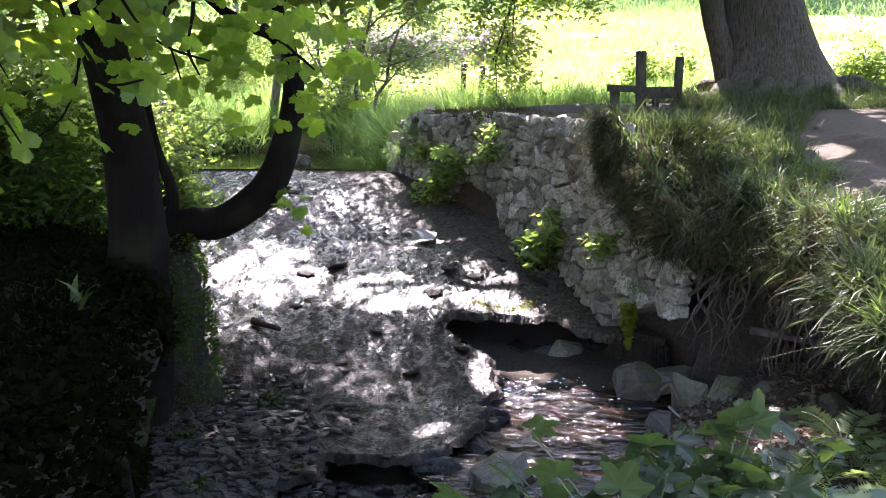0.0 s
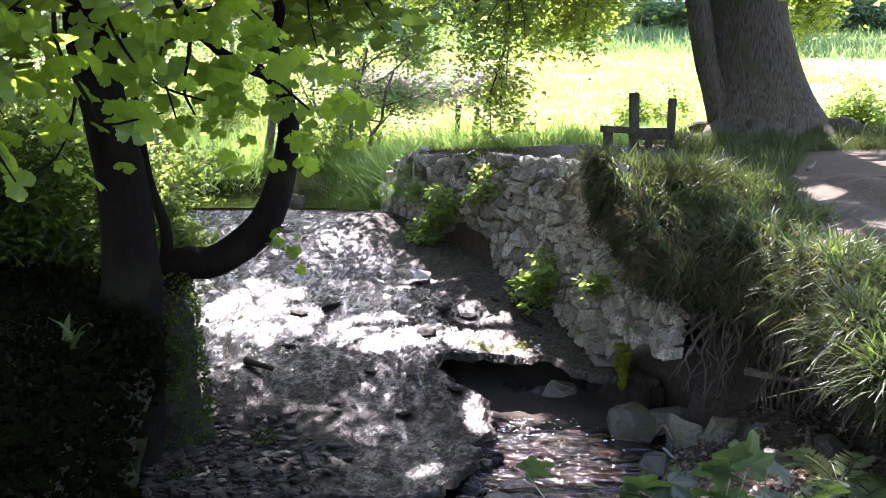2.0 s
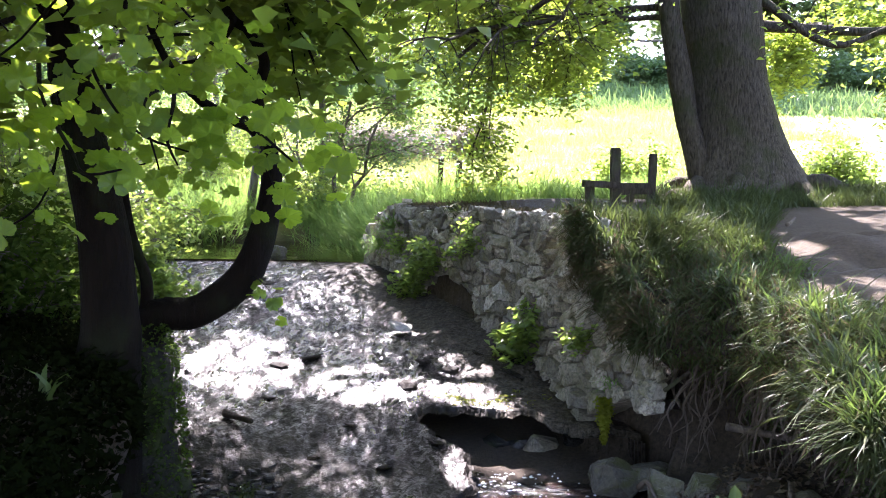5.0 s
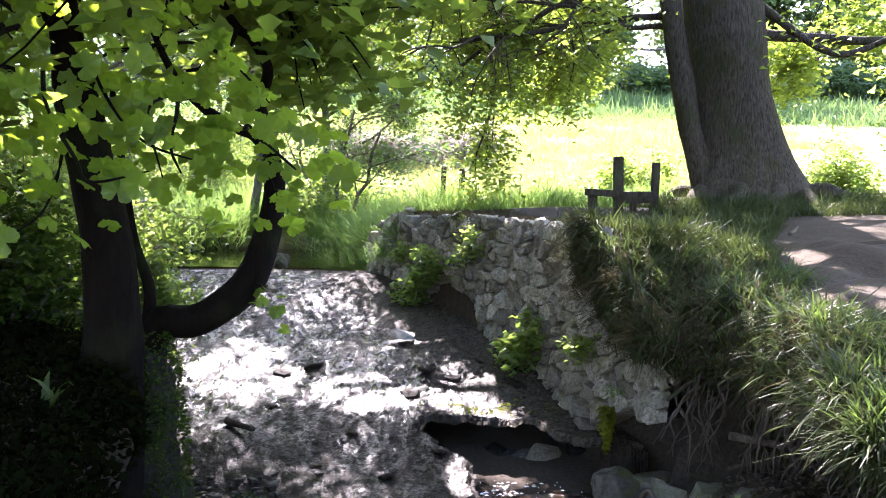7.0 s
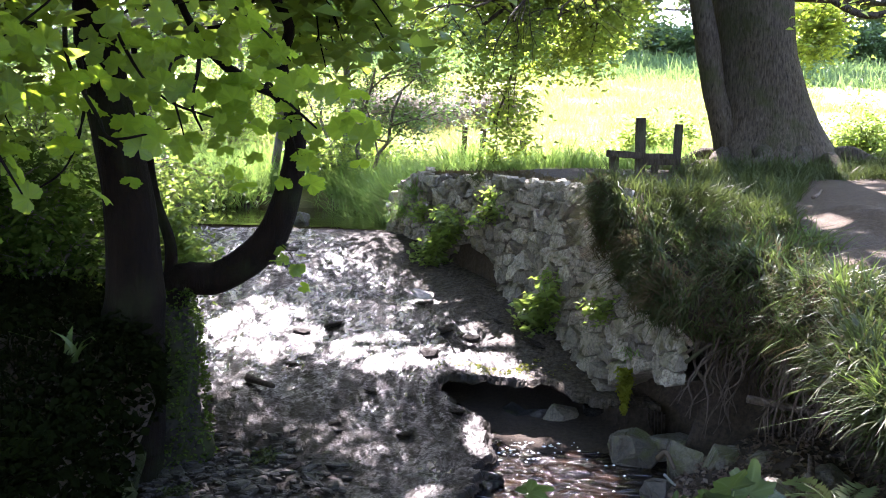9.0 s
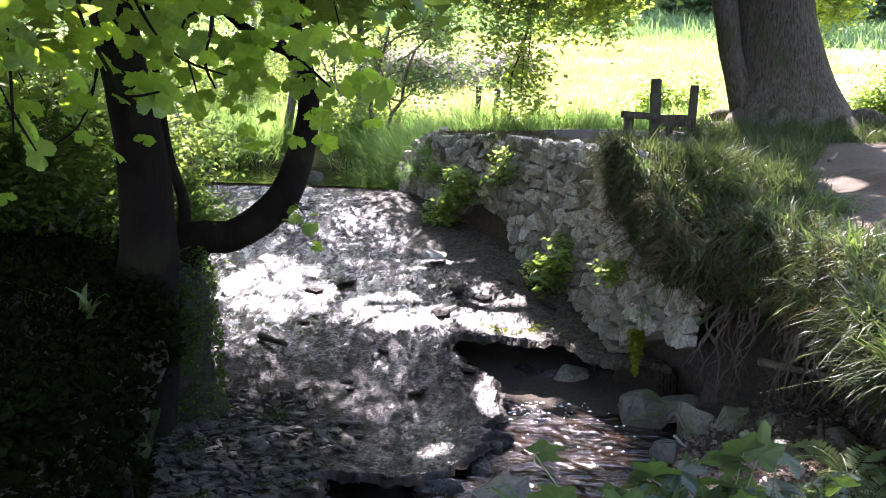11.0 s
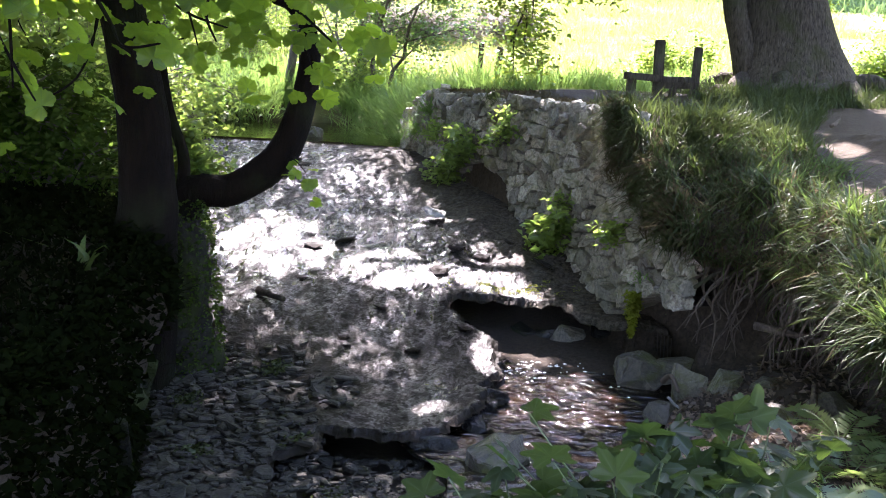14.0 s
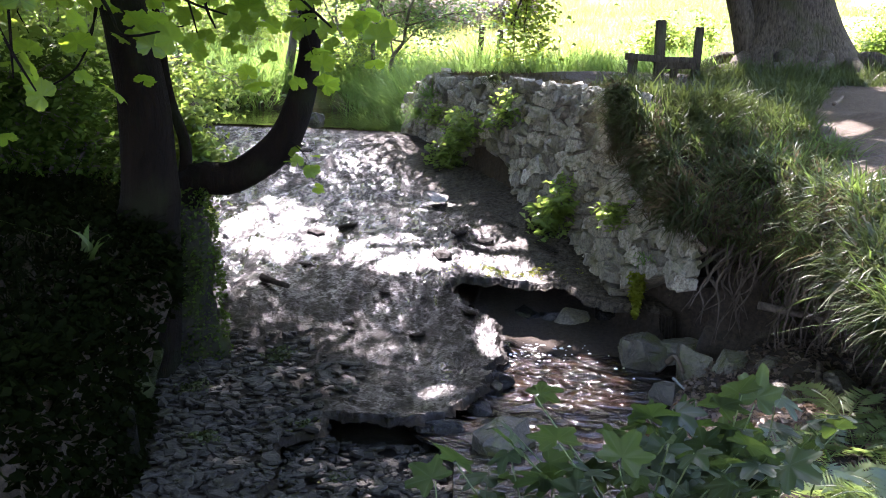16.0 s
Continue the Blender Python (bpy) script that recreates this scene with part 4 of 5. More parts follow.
for k, (x, y, h) in enumerate(SHADE_TREES):
    z = float(land(x, y))
    g = np.random.default_rng(600 + k)
    lim = limbs_round((x, y), z + 2.6, z + h * 0.95, 12, 3.4, 0.07, 2, g, 0.3)
    # leaves are doubled next to the left bank to darken it
    tree("shade_tree", (x, y, z - 0.1), "tall leafy woodland tree added to shade the stream", lim, 0.24, 16 if -6 < x < -3 and y > 0 else 8, M_LEAF_SMALL, M_BARK_SYC, 620 + k,
         [(x, y, z - 0.2, 0.24), (x + 0.1, y, z + 2.5, 0.18), (x - 0.1, y, z + h * 0.6, 0.12), (x, y, z + h, 0.03)], 0.35, 0.2, "woodland trees round the stream")

# ---- the leaning sycamore on the left bank ----
syc_at = (-1.95, 6.7, 0.8)
o = np.array(syc_at)
sycamore = thing("sycamore_tree", syc_at, "dark many-stemmed sycamore with a bowed trunk over the stream", "tree")
p = spline([(-2.08, 6.64, -0.1, 0.30), (-1.99, 6.6, 0.65, 0.25), (-1.97, 6.6, 1.02, 0.212), (-1.945, 6.6, 1.39, 0.178), (-2.0, 6.6, 1.99, 0.162), (-2.13, 6.6, 2.59, 0.145), (-2.2, 6.62, 2.9, 0.125), (-2.3, 6.7, 3.4, 0.10), (-2.6, 6.9, 4.8, 0.08), (-2.7, 7.0, 6.5, 0.04)], 40)
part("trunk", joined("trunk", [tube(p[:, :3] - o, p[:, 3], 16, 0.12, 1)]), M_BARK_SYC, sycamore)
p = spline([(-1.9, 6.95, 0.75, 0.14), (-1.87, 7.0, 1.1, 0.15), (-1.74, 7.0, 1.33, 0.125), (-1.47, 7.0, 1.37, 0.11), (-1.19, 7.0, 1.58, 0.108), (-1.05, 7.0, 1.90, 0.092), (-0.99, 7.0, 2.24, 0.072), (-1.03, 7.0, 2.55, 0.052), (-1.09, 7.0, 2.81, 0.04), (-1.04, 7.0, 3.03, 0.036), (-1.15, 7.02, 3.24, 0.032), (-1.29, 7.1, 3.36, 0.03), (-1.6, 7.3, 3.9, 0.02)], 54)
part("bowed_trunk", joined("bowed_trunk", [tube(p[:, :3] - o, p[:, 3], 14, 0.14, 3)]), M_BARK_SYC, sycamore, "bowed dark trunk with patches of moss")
p = spline([(-1.87, 7.0, 0.85, 0.06), (-1.85, 7.0, 1.18, 0.05), (-1.82, 7.0, 1.55, 0.042), (-1.92, 7.0, 1.87, 0.034), (-1.98, 7.0, 2.24, 0.028), (-2.1, 7.1, 2.9, 0.02)], 26)
part("stem", joined("stem", [tube(p[:, :3] - o, p[:, 3], 10, 0.1, 4)]), M_BARK_SYC, sycamore)


def sycamore_leaf(seed, web=0.76):
    """A five-lobed leaf one unit wide, its stalk at the origin, slightly cupped. web: how far the blade fills in between the lobes."""
    g = np.random.default_rng(seed)
    lobes = ((-2.0, 0.70), (-1.0, 0.90), (0.0, 1.0), (1.0, 0.90), (2.0, 0.70))
    outline = []
    for i in range(49):
        a = -2.75 + 5.5 * i / 48
        r = web if abs(a) < 2.1 else web - 0.5 * (abs(a) - 2.1)
        for c, h in lobes:
            d = abs(a - c)
            r = max(r, h * (1 - (d / 0.75) ** 1.4) if d < 0.75 else 0)
        r *= 1 + 0.07 * (i % 3 == 1) + 0.03 * math.cos(i * 1.7 + seed) + g.normal(0, 0.02)
        outline.append((math.sin(a) * r * 0.62, math.cos(a) * r * 0.62, 0))
    bm = bmesh.new()
    cup = g.uniform(0.1, 0.35)

    def bend(q):
        d = math.hypot(q[0], q[1])
        return (q[0], q[1] + 0.12, -cup * d * d - 0.25 * max(q[1], 0) ** 2 + 0.05 * abs(q[0]) - 0.05 * d * math.cos(2 * math.pi * math.atan2(q[0], q[1] + 1e-6)) * (d < 0.5))
    hub = bm.verts.new(bend((0, 0, 0)))
    inner = [bm.verts.new(bend((q[0] * 0.5, q[1] * 0.5, 0))) for q in outline]
    outer = [bm.verts.new(bend(q)) for q in outline]
    for i in range(48):
        bm.faces.new((inner[i], inner[i + 1], outer[i + 1], outer[i]))
        bm.faces.new((hub, inner[i + 1], inner[i]))
    for fc in bm.faces:
        fc.smooth = True
    me = bpy.data.meshes.new("leaf")
    bm.to_mesh(me)
    bm.free()
    return me


LEAVES = [sycamore_leaf(s) for s in range(5)]
for me in LEAVES:
    me.materials.append(M_LEAF_SYC)


def hang_leaf(parent, at, size, g, mesh=None, tilt=0.5, heading=None, hang=-35):
    """One leaf as a part, hanging from its twig with its tip outward and down."""
    ob = new("leaf", mesh or LEAVES[int(g.integers(0, len(LEAVES)))])
    ob.parent = parent
    a = g.uniform(0, 360) if heading is None else heading + g.normal(0, 35)
    ob.matrix_local = Matrix.Translation(at) @ Euler((radians(hang + g.normal(0, 30) * tilt * 2), radians(g.normal(0, 35) * tilt), radians(a)), "ZYX").to_matrix().to_4x4() @ Matrix.Diagonal((size, size, size, 1))
    return ob


# boughs that carry the large leaves in front of the trunks: points, thickness, leaves
g = np.random.default_rng(21)
BOUGHS = (
    ([(-2.3, 6.7, 3.3), (-2.5, 6.2, 3.15), (-2.35, 5.7, 2.95), (-2.15, 5.6, 2.83), (-1.94, 5.6, 2.69), (-1.65, 5.6, 2.48)], 0.036, 22),
    ([(-1.02, 7.0, 2.5), (-1.08, 6.75, 2.58), (-1.2, 6.6, 2.63), (-1.45, 6.6, 2.8), (-1.62, 6.6, 3.04), (-1.75, 6.5, 3.4)], 0.046, 16),
    ([(-1.26, 7.05, 3.33), (-1.31, 7.0, 3.17), (-1.35, 7.0, 3.06), (-1.58, 7.0, 3.02)], 0.034, 6),
    ([(-1.94, 5.6, 2.69), (-1.71, 5.0, 2.41), (-1.80, 5.0, 2.12), (-1.98, 5.0, 1.98)], 0.011, 9),
    ([(-1.45, 6.6, 2.8), (-1.36, 5.6, 2.72), (-1.31, 5.0, 2.58), (-1.24, 5.0, 2.28)], 0.012, 12),
    ([(-1.38, 6.2, 2.88), (-1.3, 5.6, 2.75), (-1.22, 5.2, 2.6), (-1.2, 5.0, 2.42), (-1.14, 4.95, 2.3)], 0.014, 22),
    ([(-1.12, 6.6, 2.62), (-1.0, 6.0, 2.6), (-0.86, 5.6, 2.5), (-0.72, 5.3, 2.4), (-0.62, 5.1, 2.33)], 0.014, 24),
    ([(-1.5, 6.0, 3.05), (-1.2, 5.6, 3.0), (-0.95, 5.3, 2.85), (-0.75, 5.1, 2.65)], 0.012, 20),
    ([(-2.2, 5.9, 3.15), (-2.2, 5.2, 2.9), (-2.1, 4.9, 2.6), (-2.0, 4.7, 2.3), (-1.95, 4.6, 2.05)], 0.014, 20),
    ([(-1.95, 5.4, 2.85), (-1.75, 4.9, 2.6), (-1.55, 4.7, 2.35), (-1.45, 4.6, 2.25), (-1.2, 4.6, 2.3)], 0.012, 24),
    ([(-2.3, 6.5, 3.25), (-1.9, 5.8, 3.5), (-1.6, 5.4, 3.4), (-1.3, 5.2, 3.2), (-1.1, 5.1, 3.0)], 0.016, 26),
    ([(-2.2, 5.9, 3.15), (-2.3, 5.0, 3.3), (-2.0, 4.6, 3.1), (-1.75, 4.5, 2.85)], 0.014, 22),
    ([(-2.2, 5.9, 3.15), (-2.35, 5.0, 2.8), (-2.0, 4.4, 2.45), (-1.8, 4.2, 2.2), (-1.65, 4.1, 2.02)], 0.012, 24),
    ([(-2.3, 6.5, 3.25), (-2.3, 5.6, 3.5), (-1.9, 5.0, 3.3), (-1.6, 4.8, 3.1), (-1.35, 4.7, 2.9)], 0.014, 26),
    ([(-1.5, 6.0, 3.05), (-1.7, 5.5, 2.9), (-1.55, 5.2, 2.65), (-1.35, 5.1, 2.45), (-1.05, 5.1, 2.35)], 0.012, 26),
    ([(-1.03, 7.0, 2.5), (-0.98, 6.5, 2.46), (-0.9, 6.1, 2.36), (-0.82, 5.9, 2.2)], 0.010, 12),
)
for points, thick, count in BOUGHS:
    q = spline(points, 18)
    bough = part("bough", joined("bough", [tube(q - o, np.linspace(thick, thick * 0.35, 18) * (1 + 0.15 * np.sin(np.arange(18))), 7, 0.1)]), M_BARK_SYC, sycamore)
    for i in range(int(count * 1.05)):
        s = 4 + int(g.integers(0, 14))
        base_at = q[s] + g.normal(0, 0.16, 3) * np.array([1.2, 1, 0.9]) - np.array([0, 0, 0.04])
        if q[s][2] < 2.2:
            base_at[2] += 0.05
        hang_leaf(bough, Vector(base_at - o), g.uniform(0.085, 0.155), g, heading=180, hang=-62)
p = spline([(-1.86, 6.97, 1.18, 0.12), (-1.80, 6.95, 0.95, 0.17), (-1.79, 6.95, 0.62, 0.21), (-1.80, 6.95, 0.3, 0.25), (-1.82, 6.95, -0.05, 0.28)], 22)
part("root_mound", joined("root_mound", [tube(p[:, :3] - o, p[:, 3] * 0.92, 22, 0.5, 9)]), M_MOSSY_SHADED, sycamore, "dark knotted mossy root mound under the bowed trunk")
sprig = part("sprig", joined("sprig", [tube(spline([(-1.12, 6.95, 1.62), (-1.05, 6.85, 1.6), (-0.98, 6.8, 1.54), (-0.92, 6.78, 1.44)], 10) - o, np.linspace(0.006, 0.002, 10), 5)]), M_BARK_SYC, sycamore, "thin hanging sprig with pale new leaves")
for i in range(9):
    hang_leaf(sprig, Vector(np.array((-1.0, 6.8, 1.5)) + g.normal(0, 0.055, 3) - o), g.uniform(0.06, 0.10), g, hang=-55)
# upper limbs out of view, most of them added to shade bank and leaves
upper_ends = []
for start, way, length, radius in (((-2.5, 6.8, 4.3), (0.7, -0.9, 0.3), 2.6, 0.05), ((-2.6, 6.9, 4.9), (-0.9, -0.3, 0.4), 2.6, 0.05), ((-2.6, 6.9, 5.4), (0.9, 0.5, 0.5), 2.8, 0.05), ((-2.7, 7.0, 6.0), (0.1, -0.8, 0.9), 2.6, 0.04), ((-1.6, 7.3, 3.9), (-0.2, 0.3, 1.0), 2.4, 0.02), ((-2.5, 6.8, 4.0), (-0.8, 0.8, 0.2), 2.4, 0.05), ((-2.35, 6.7, 3.6), (-1.0, -0.9, 0.0), 2.0, 0.03), ((-2.6, 6.9, 4.7), (0.5, -1.0, 0.22), 3.8, 0.05), ((-2.6, 6.9, 5.0), (-0.1, -1.0, 0.2), 3.8, 0.05), ((-2.65, 7.0, 5.6), (0.8, -0.9, 0.25), 3.8, 0.05), ((-2.6, 6.9, 5.2), (-0.7, -0.8, 0.2), 3.4, 0.05), ((-2.6, 6.9, 4.6), (0.35, 1.0, 0.15), 3.0, 0.05), ((-2.6, 6.9, 4.8), (-0.7, 1.0, 0.1), 3.2, 0.05), ((-2.65, 7.0, 5.6), (-0.2, 0.9, 0.35), 3.2, 0.05), ((-2.5, 6.8, 4.2), (-1.0, 0.3, 0.1), 2.8, 0.05), ((-2.5, 6.85, 4.4), (0.3, 0.4, 0.3), 2.2, 0.04), ((-2.5, 6.8, 4.3), (1.0, 0.45, 0.12), 2.5, 0.05), ((-2.6, 6.9, 4.9), (1.0, 0.25, 0.18), 2.7, 0.05), ((-2.6, 6.9, 4.6), (1.0, 0.0, 0.15), 2.4, 0.05)):
    t, e = branching(np.asarray(start) - o, way, length, radius, 2, g, 0.25, 0.8, 5)
    part("branch", joined("branch", t), M_BARK_SYC, sycamore)
    upper_ends.append(e)
part("crown", leaf_cloud("crown", (shade := scatter(np.concatenate(upper_ends), 13, 0.22, g))[sun_gaps(shade + o) & (shade[:, 1] + o[1] > 3.9)], 0.15, 23, 0.5, 0.9), M_LEAF_BEECH, sycamore)

# ---- stile, fence posts ----


def plank(name, parent, size, at, turn=(0, 0, 0), material=None, chip=0.006):
    bm = bmesh.new()
    bmesh.ops.create_cube(bm, size=1.0, matrix=Matrix.Diagonal((*size, 1)))
    bmesh.ops.subdivide_edges(bm, edges=[e for e in bm.edges if e.calc_length() > max(size) * 0.9], cuts=3)
    bmesh.ops.bevel(bm, geom=[e for e in bm.edges if len(e.link_faces) == 2 and e.calc_face_angle(0) > 1.0], offset=chip, segments=2, affect="EDGES")
    for vert in bm.verts:
        vert.co += Vector(noise.noise_vector(vert.co * 9 + Vector(at) * 3)) * 0.006
    bm.transform(pose(*at, *turn))
    return part(name, bm, material or M_WOOD, parent)


sx, sy = 2.25, 12.0
sz = 1.99
stile = thing("wooden_stile", (sx, sy, sz), "weathered dark wooden stile with step boards on the bank", "stile")
plank("post", stile, (0.105, 0.11, 0.92), (0.0, 0.0, 0.26), (0, -1, 0))
plank("post", stile, (0.085, 0.09, 0.85), (0.45, 0.15, 0.24), (0, 2, 0))
plank("step_board", stile, (0.40, 0.24, 0.075), (-0.17, -0.02, 0.30), (0, 3, 4))
plank("step_board", stile, (0.50, 0.22, 0.065), (0.22, 0.16, 0.29), (0, -1, 6))
plank("rail", stile, (0.42, 0.05, 0.10), (0.24, 0.1, 0.24), (0, -2, 6))
plank("leg", stile, (0.10, 0.12, 0.42), (-0.30, -0.02, 0.07))
plank("leg", stile, (0.07, 0.08, 0.40), (0.20, 0.14, 0.06))
for k, (x, top) in enumerate(((0.38, 2.82), (0.74, 2.77), (1.51, 2.6))):
    z = float(land(x, 20.0))
    post = plank("fence_post", None, (0.10, 0.09, top - z + 0.3), (x, 20.0, (top + z - 0.3) / 2), (0, 1.5 - k, 10 * k))
    tagged(post, "rough dark fence post in tall grass", "fence post", "fence posts by the meadow")

# ---- rocks, slabs and pebbles in the stream ----


def boulder(name, at, size, turn, material, label, category="rock", seed=0, group=""):
    q = np.random.default_rng(seed * 17 + 3)
    bm = bmesh.new()
    for i in range(22):
        c = q.normal(0, 1, 3)
        c /= (np.abs(c) ** 6).sum() ** (1 / 6)
        bm.verts.new(c * q.uniform(0.72, 0.95))
    hull = bmesh.ops.convex_hull(bm, input=bm.verts)
    bmesh.ops.delete(bm, geom=list({e for e in hull["geom_interior"] + hull["geom_unused"] if isinstance(e, bmesh.types.BMVert)}), context="VERTS")
    bmesh.ops.bevel(bm, geom=list(bm.edges), offset=0.05, segments=1, affect="EDGES", clamp_overlap=True)
    bmesh.ops.triangulate(bm, faces=bm.faces)
    bmesh.ops.subdivide_edges(bm, edges=bm.edges, cuts=3)
    for vert in bm.verts:
        vert.co += vert.co * (noise.noise(vert.co * 2.0 + Vector((seed, 0, 0))) * 0.10 + noise.noise(vert.co * 6 + Vector((0, seed, 0))) * 0.07 + noise.noise(vert.co * 15 + Vector((seed, seed, 0))) * 0.035)
    bmesh.ops.scale(bm, vec=Vector(size) * 0.6, verts=bm.verts)
    ob = part(name, bm, material)
    ob.matrix_world = pose(*at, *turn)
    return tagged(ob, label, category, group)


boulder("rock", (1.45, 7.5, 0.12), (0.40, 0.26, 0.24), (8, 18, -14), M_ROCK, "grey boulder with a cap of yellow-green moss", seed=1)
boulder("rock", (1.70, 6.95, 0.14), (0.24, 0.30, 0.42), (10, -12, 20), M_ROCK, "upright mossy grey stone at the pool's edge", seed=2)
boulder("rock", (1.90, 6.75, 0.14), (0.36, 0.30, 0.36), (0, 10, 40), M_ROCK, "blocky grey stone at the pool's edge", seed=3)
boulder("rock", (1.50, 6.75, 0.03), (0.26, 0.24, 0.16), (0, 16, 60), M_ROCK, "flat pale-topped stone at the pool's edge", seed=4)
boulder("rock", (1.72, 7.55, 0.12), (0.34, 0.26, 0.16), (0, -6, 10), M_ROCK, "grey slab under the wall's broken end", seed=5)
boulder("rock", (0.34, 5.75, 0.02), (0.36, 0.30, 0.26), (4, -8, 25), M_ROCK, "dark wet boulder below the slab", seed=6)
boulder("rock", (2.1, 6.45, 0.3), (0.26, 0.24, 0.2), (0, 10, 20), M_ROCK, "earthy stone on the shelf under the bank", seed=7)
boulder("rock", (1.95, 5.8, 0.36), (0.28, 0.2, 0.16), (0, 10, 70), M_ROCK, "earthy stone among dead leaves", seed=8)
boulder("rock", (2.25, 5.9, 0.38), (0.3, 0.2, 0.2), (0, 0, 10), M_ROCK, "earthy stone among dead leaves", seed=9)
boulder("rock", (-1.92, 13.9, 1.34), (0.30, 0.24, 0.22), (0, 6, 0), M_ROCK, "black wet stone standing in the pond", seed=10)
# these two take the ledge's dark colour, since the bank is in shade
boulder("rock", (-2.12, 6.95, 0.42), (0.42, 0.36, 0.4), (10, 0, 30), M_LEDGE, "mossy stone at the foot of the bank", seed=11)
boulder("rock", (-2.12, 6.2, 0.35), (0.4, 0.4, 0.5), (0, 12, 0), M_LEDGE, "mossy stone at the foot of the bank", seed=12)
for k, (x, y, z, w, h) in enumerate(((-1.95, 6.2, 0.22, 0.34, 0.4), (-1.85, 5.7, 0.2, 0.36, 0.4), (-1.7, 5.2, 0.16, 0.3, 0.36), (-2.14, 7.4, 0.42, 0.4, 0.4), (-2.25, 8.2, 0.52, 0.4, 0.4))):
    boulder("rock", (x, y, z), (w, w * 0.9, h), (6 * k, 10 - 5 * k, 50 * k), M_MOSSY_SHADED, "mossy stone at the foot of the bank, darkened for its shade", seed=40 + k, group="mossy stones along the shaded bank")
boulder("rock", (0.98, 8.42, 0.04), (0.36, 0.2, 0.3), (0, 10, 0), M_ROCK, "dark stone block in the shade under the ledge", seed=13)
boulder("stone_slab", (-0.15, 10.2, float(height_on(-0.15, 10.2)) + 0.07), (0.22, 0.26, 0.04), (14, 4, 30), M_PALE, "pale flat slate lying on the weir", "stone", 14)
g = np.random.default_rng(31)
for k in range(24):
    x, y = g.uniform(-1.9, 1.0), g.uniform(6.6, 12.4)
    if not left_edge(y) + 0.2 < x < right_edge(y) - 0.15 or (x > slab_line(y) - 0.1 and y < 8.6):
        continue
    s = g.uniform(0.05, 0.13)
    boulder("stone", (x, y, float(height_on(x, y)) + s * 0.08), (s * 1.8, s * 1.2, s * 0.35), (g.normal(12, 4), g.normal(0, 8), g.uniform(0, 360)), M_BED, "small dark wet stone on the weir", "stone", 60 + k, "stones on the weir")


# broken blocks along the slab's edge, dark to stand for shade under the lip
q = np.random.default_rng(33)
for k in range(18):
    if k < 9:
        y = 6.0 + 2.2 * k / 9 + q.normal(0, 0.1)
        x = float(slab_line(y)) + q.normal(0.0, 0.04)
    elif k < 14:
        continue
    else:
        x, y = q.uniform(0.1, 1.4), 8.5
    s = q.uniform(0.14, 0.32)
    boulder("ledge_stone", (x, y, -0.03 + q.uniform(0, 0.05) + (0.1 if k >= 14 else 0)), (s, s * 0.7, q.uniform(0.12, 0.22)), (q.normal(0, 8), q.normal(0, 10), q.uniform(0, 360)), M_LEDGE, "broken wet block added at the slab's edge, shade put into its colour", "stone", 160 + k, "blocks along the slab's edge")


def sticks(name, points, radius, material, label, category, seed=0):
    q = spline(points, 14)
    at = q[0]
    ob = part(name, joined(name, [tube(q - at, np.linspace(radius, radius * 0.55, 14), 7, 0.25, seed)]), material)
    ob.location = at
    return tagged(ob, label, category)


z = float(height_on(-1.4, 8.05))
sticks("stick", [(-1.52, 8.2, z + 0.05), (-1.42, 8.08, z + 0.05), (-1.27, 7.92, z + 0.05)], 0.035, M_WOOD, "short dark wet log on the weir", "stick")
sticks("stick", [(2.05, 6.8, 0.66), (2.3, 6.65, 0.64), (2.6, 6.5, 0.6)], 0.03, M_ROOT, "grey dead branch lodged among roots", "stick", 2)
sticks("stick", [(1.75, 7.3, 0.8), (1.9, 7.2, 0.95), (2.0, 7.1, 1.0)], 0.016, M_WOOD, "thin broken root under the turf", "stick", 3)
sticks("stick", [(2.0, 5.4, 0.36), (2.1, 5.7, 0.42), (2.2, 6.0, 0.5)], 0.035, M_ROOT, "pale dead branch on the leaf litter", "stick", 4)

sticks("stick", [(1.50, 6.72, 0.16), (1.58, 6.66, 0.10), (1.68, 6.60, 0.08)], 0.010, M_PALE, "thin bleached stick between the stones", "stick", 5)
sticks("stick", [(1.52, 7.02, 0.18), (1.56, 6.95, 0.24), (1.60, 6.85, 0.16)], 0.022, M_LITTER, "pale broken root end on the stones", "stick", 6)
sticks("stick", [(3.3, 9.3, 1.93), (3.45, 9.6, 1.95), (3.62, 10.0, 1.98)], 0.02, M_ROOT, "grey dead branch on the bare path", "stick", 7)

# roots that hang out of the undercut bank
g = np.random.default_rng(41)
root_mat = thing("tree_roots", (2.2, 6.7, 0.9), "tangle of bare grey roots hanging from the undercut bank", "roots")
for k in range(70):
    s = g.uniform(-0.35, 1)
    x0, y0 = 2.0 + 0.62 * s + g.normal(0, 0.05), 6.95 - 0.95 * s + g.normal(0, 0.08)
    top, ln = 1.0 - 0.1 * s, g.uniform(0.25, 0.75)
    pts = [(x0 + 0.12, y0 + 0.1, top)]
    for i in range(5):
        pts.append((pts[-1][0] + g.normal(-0.02, 0.05), pts[-1][1] + g.normal(-0.02, 0.03), pts[-1][2] - ln / 5))
    q = spline(pts, 16) - np.array((2.2, 6.7, 0.9))
    part("root", joined("root", [tube(q, np.linspace(g.uniform(0.006, 0.016), 0.003, 16), 5, 0.2, k)]), M_ROOT, root_mat)

# pebbles
g = np.random.default_rng(51)


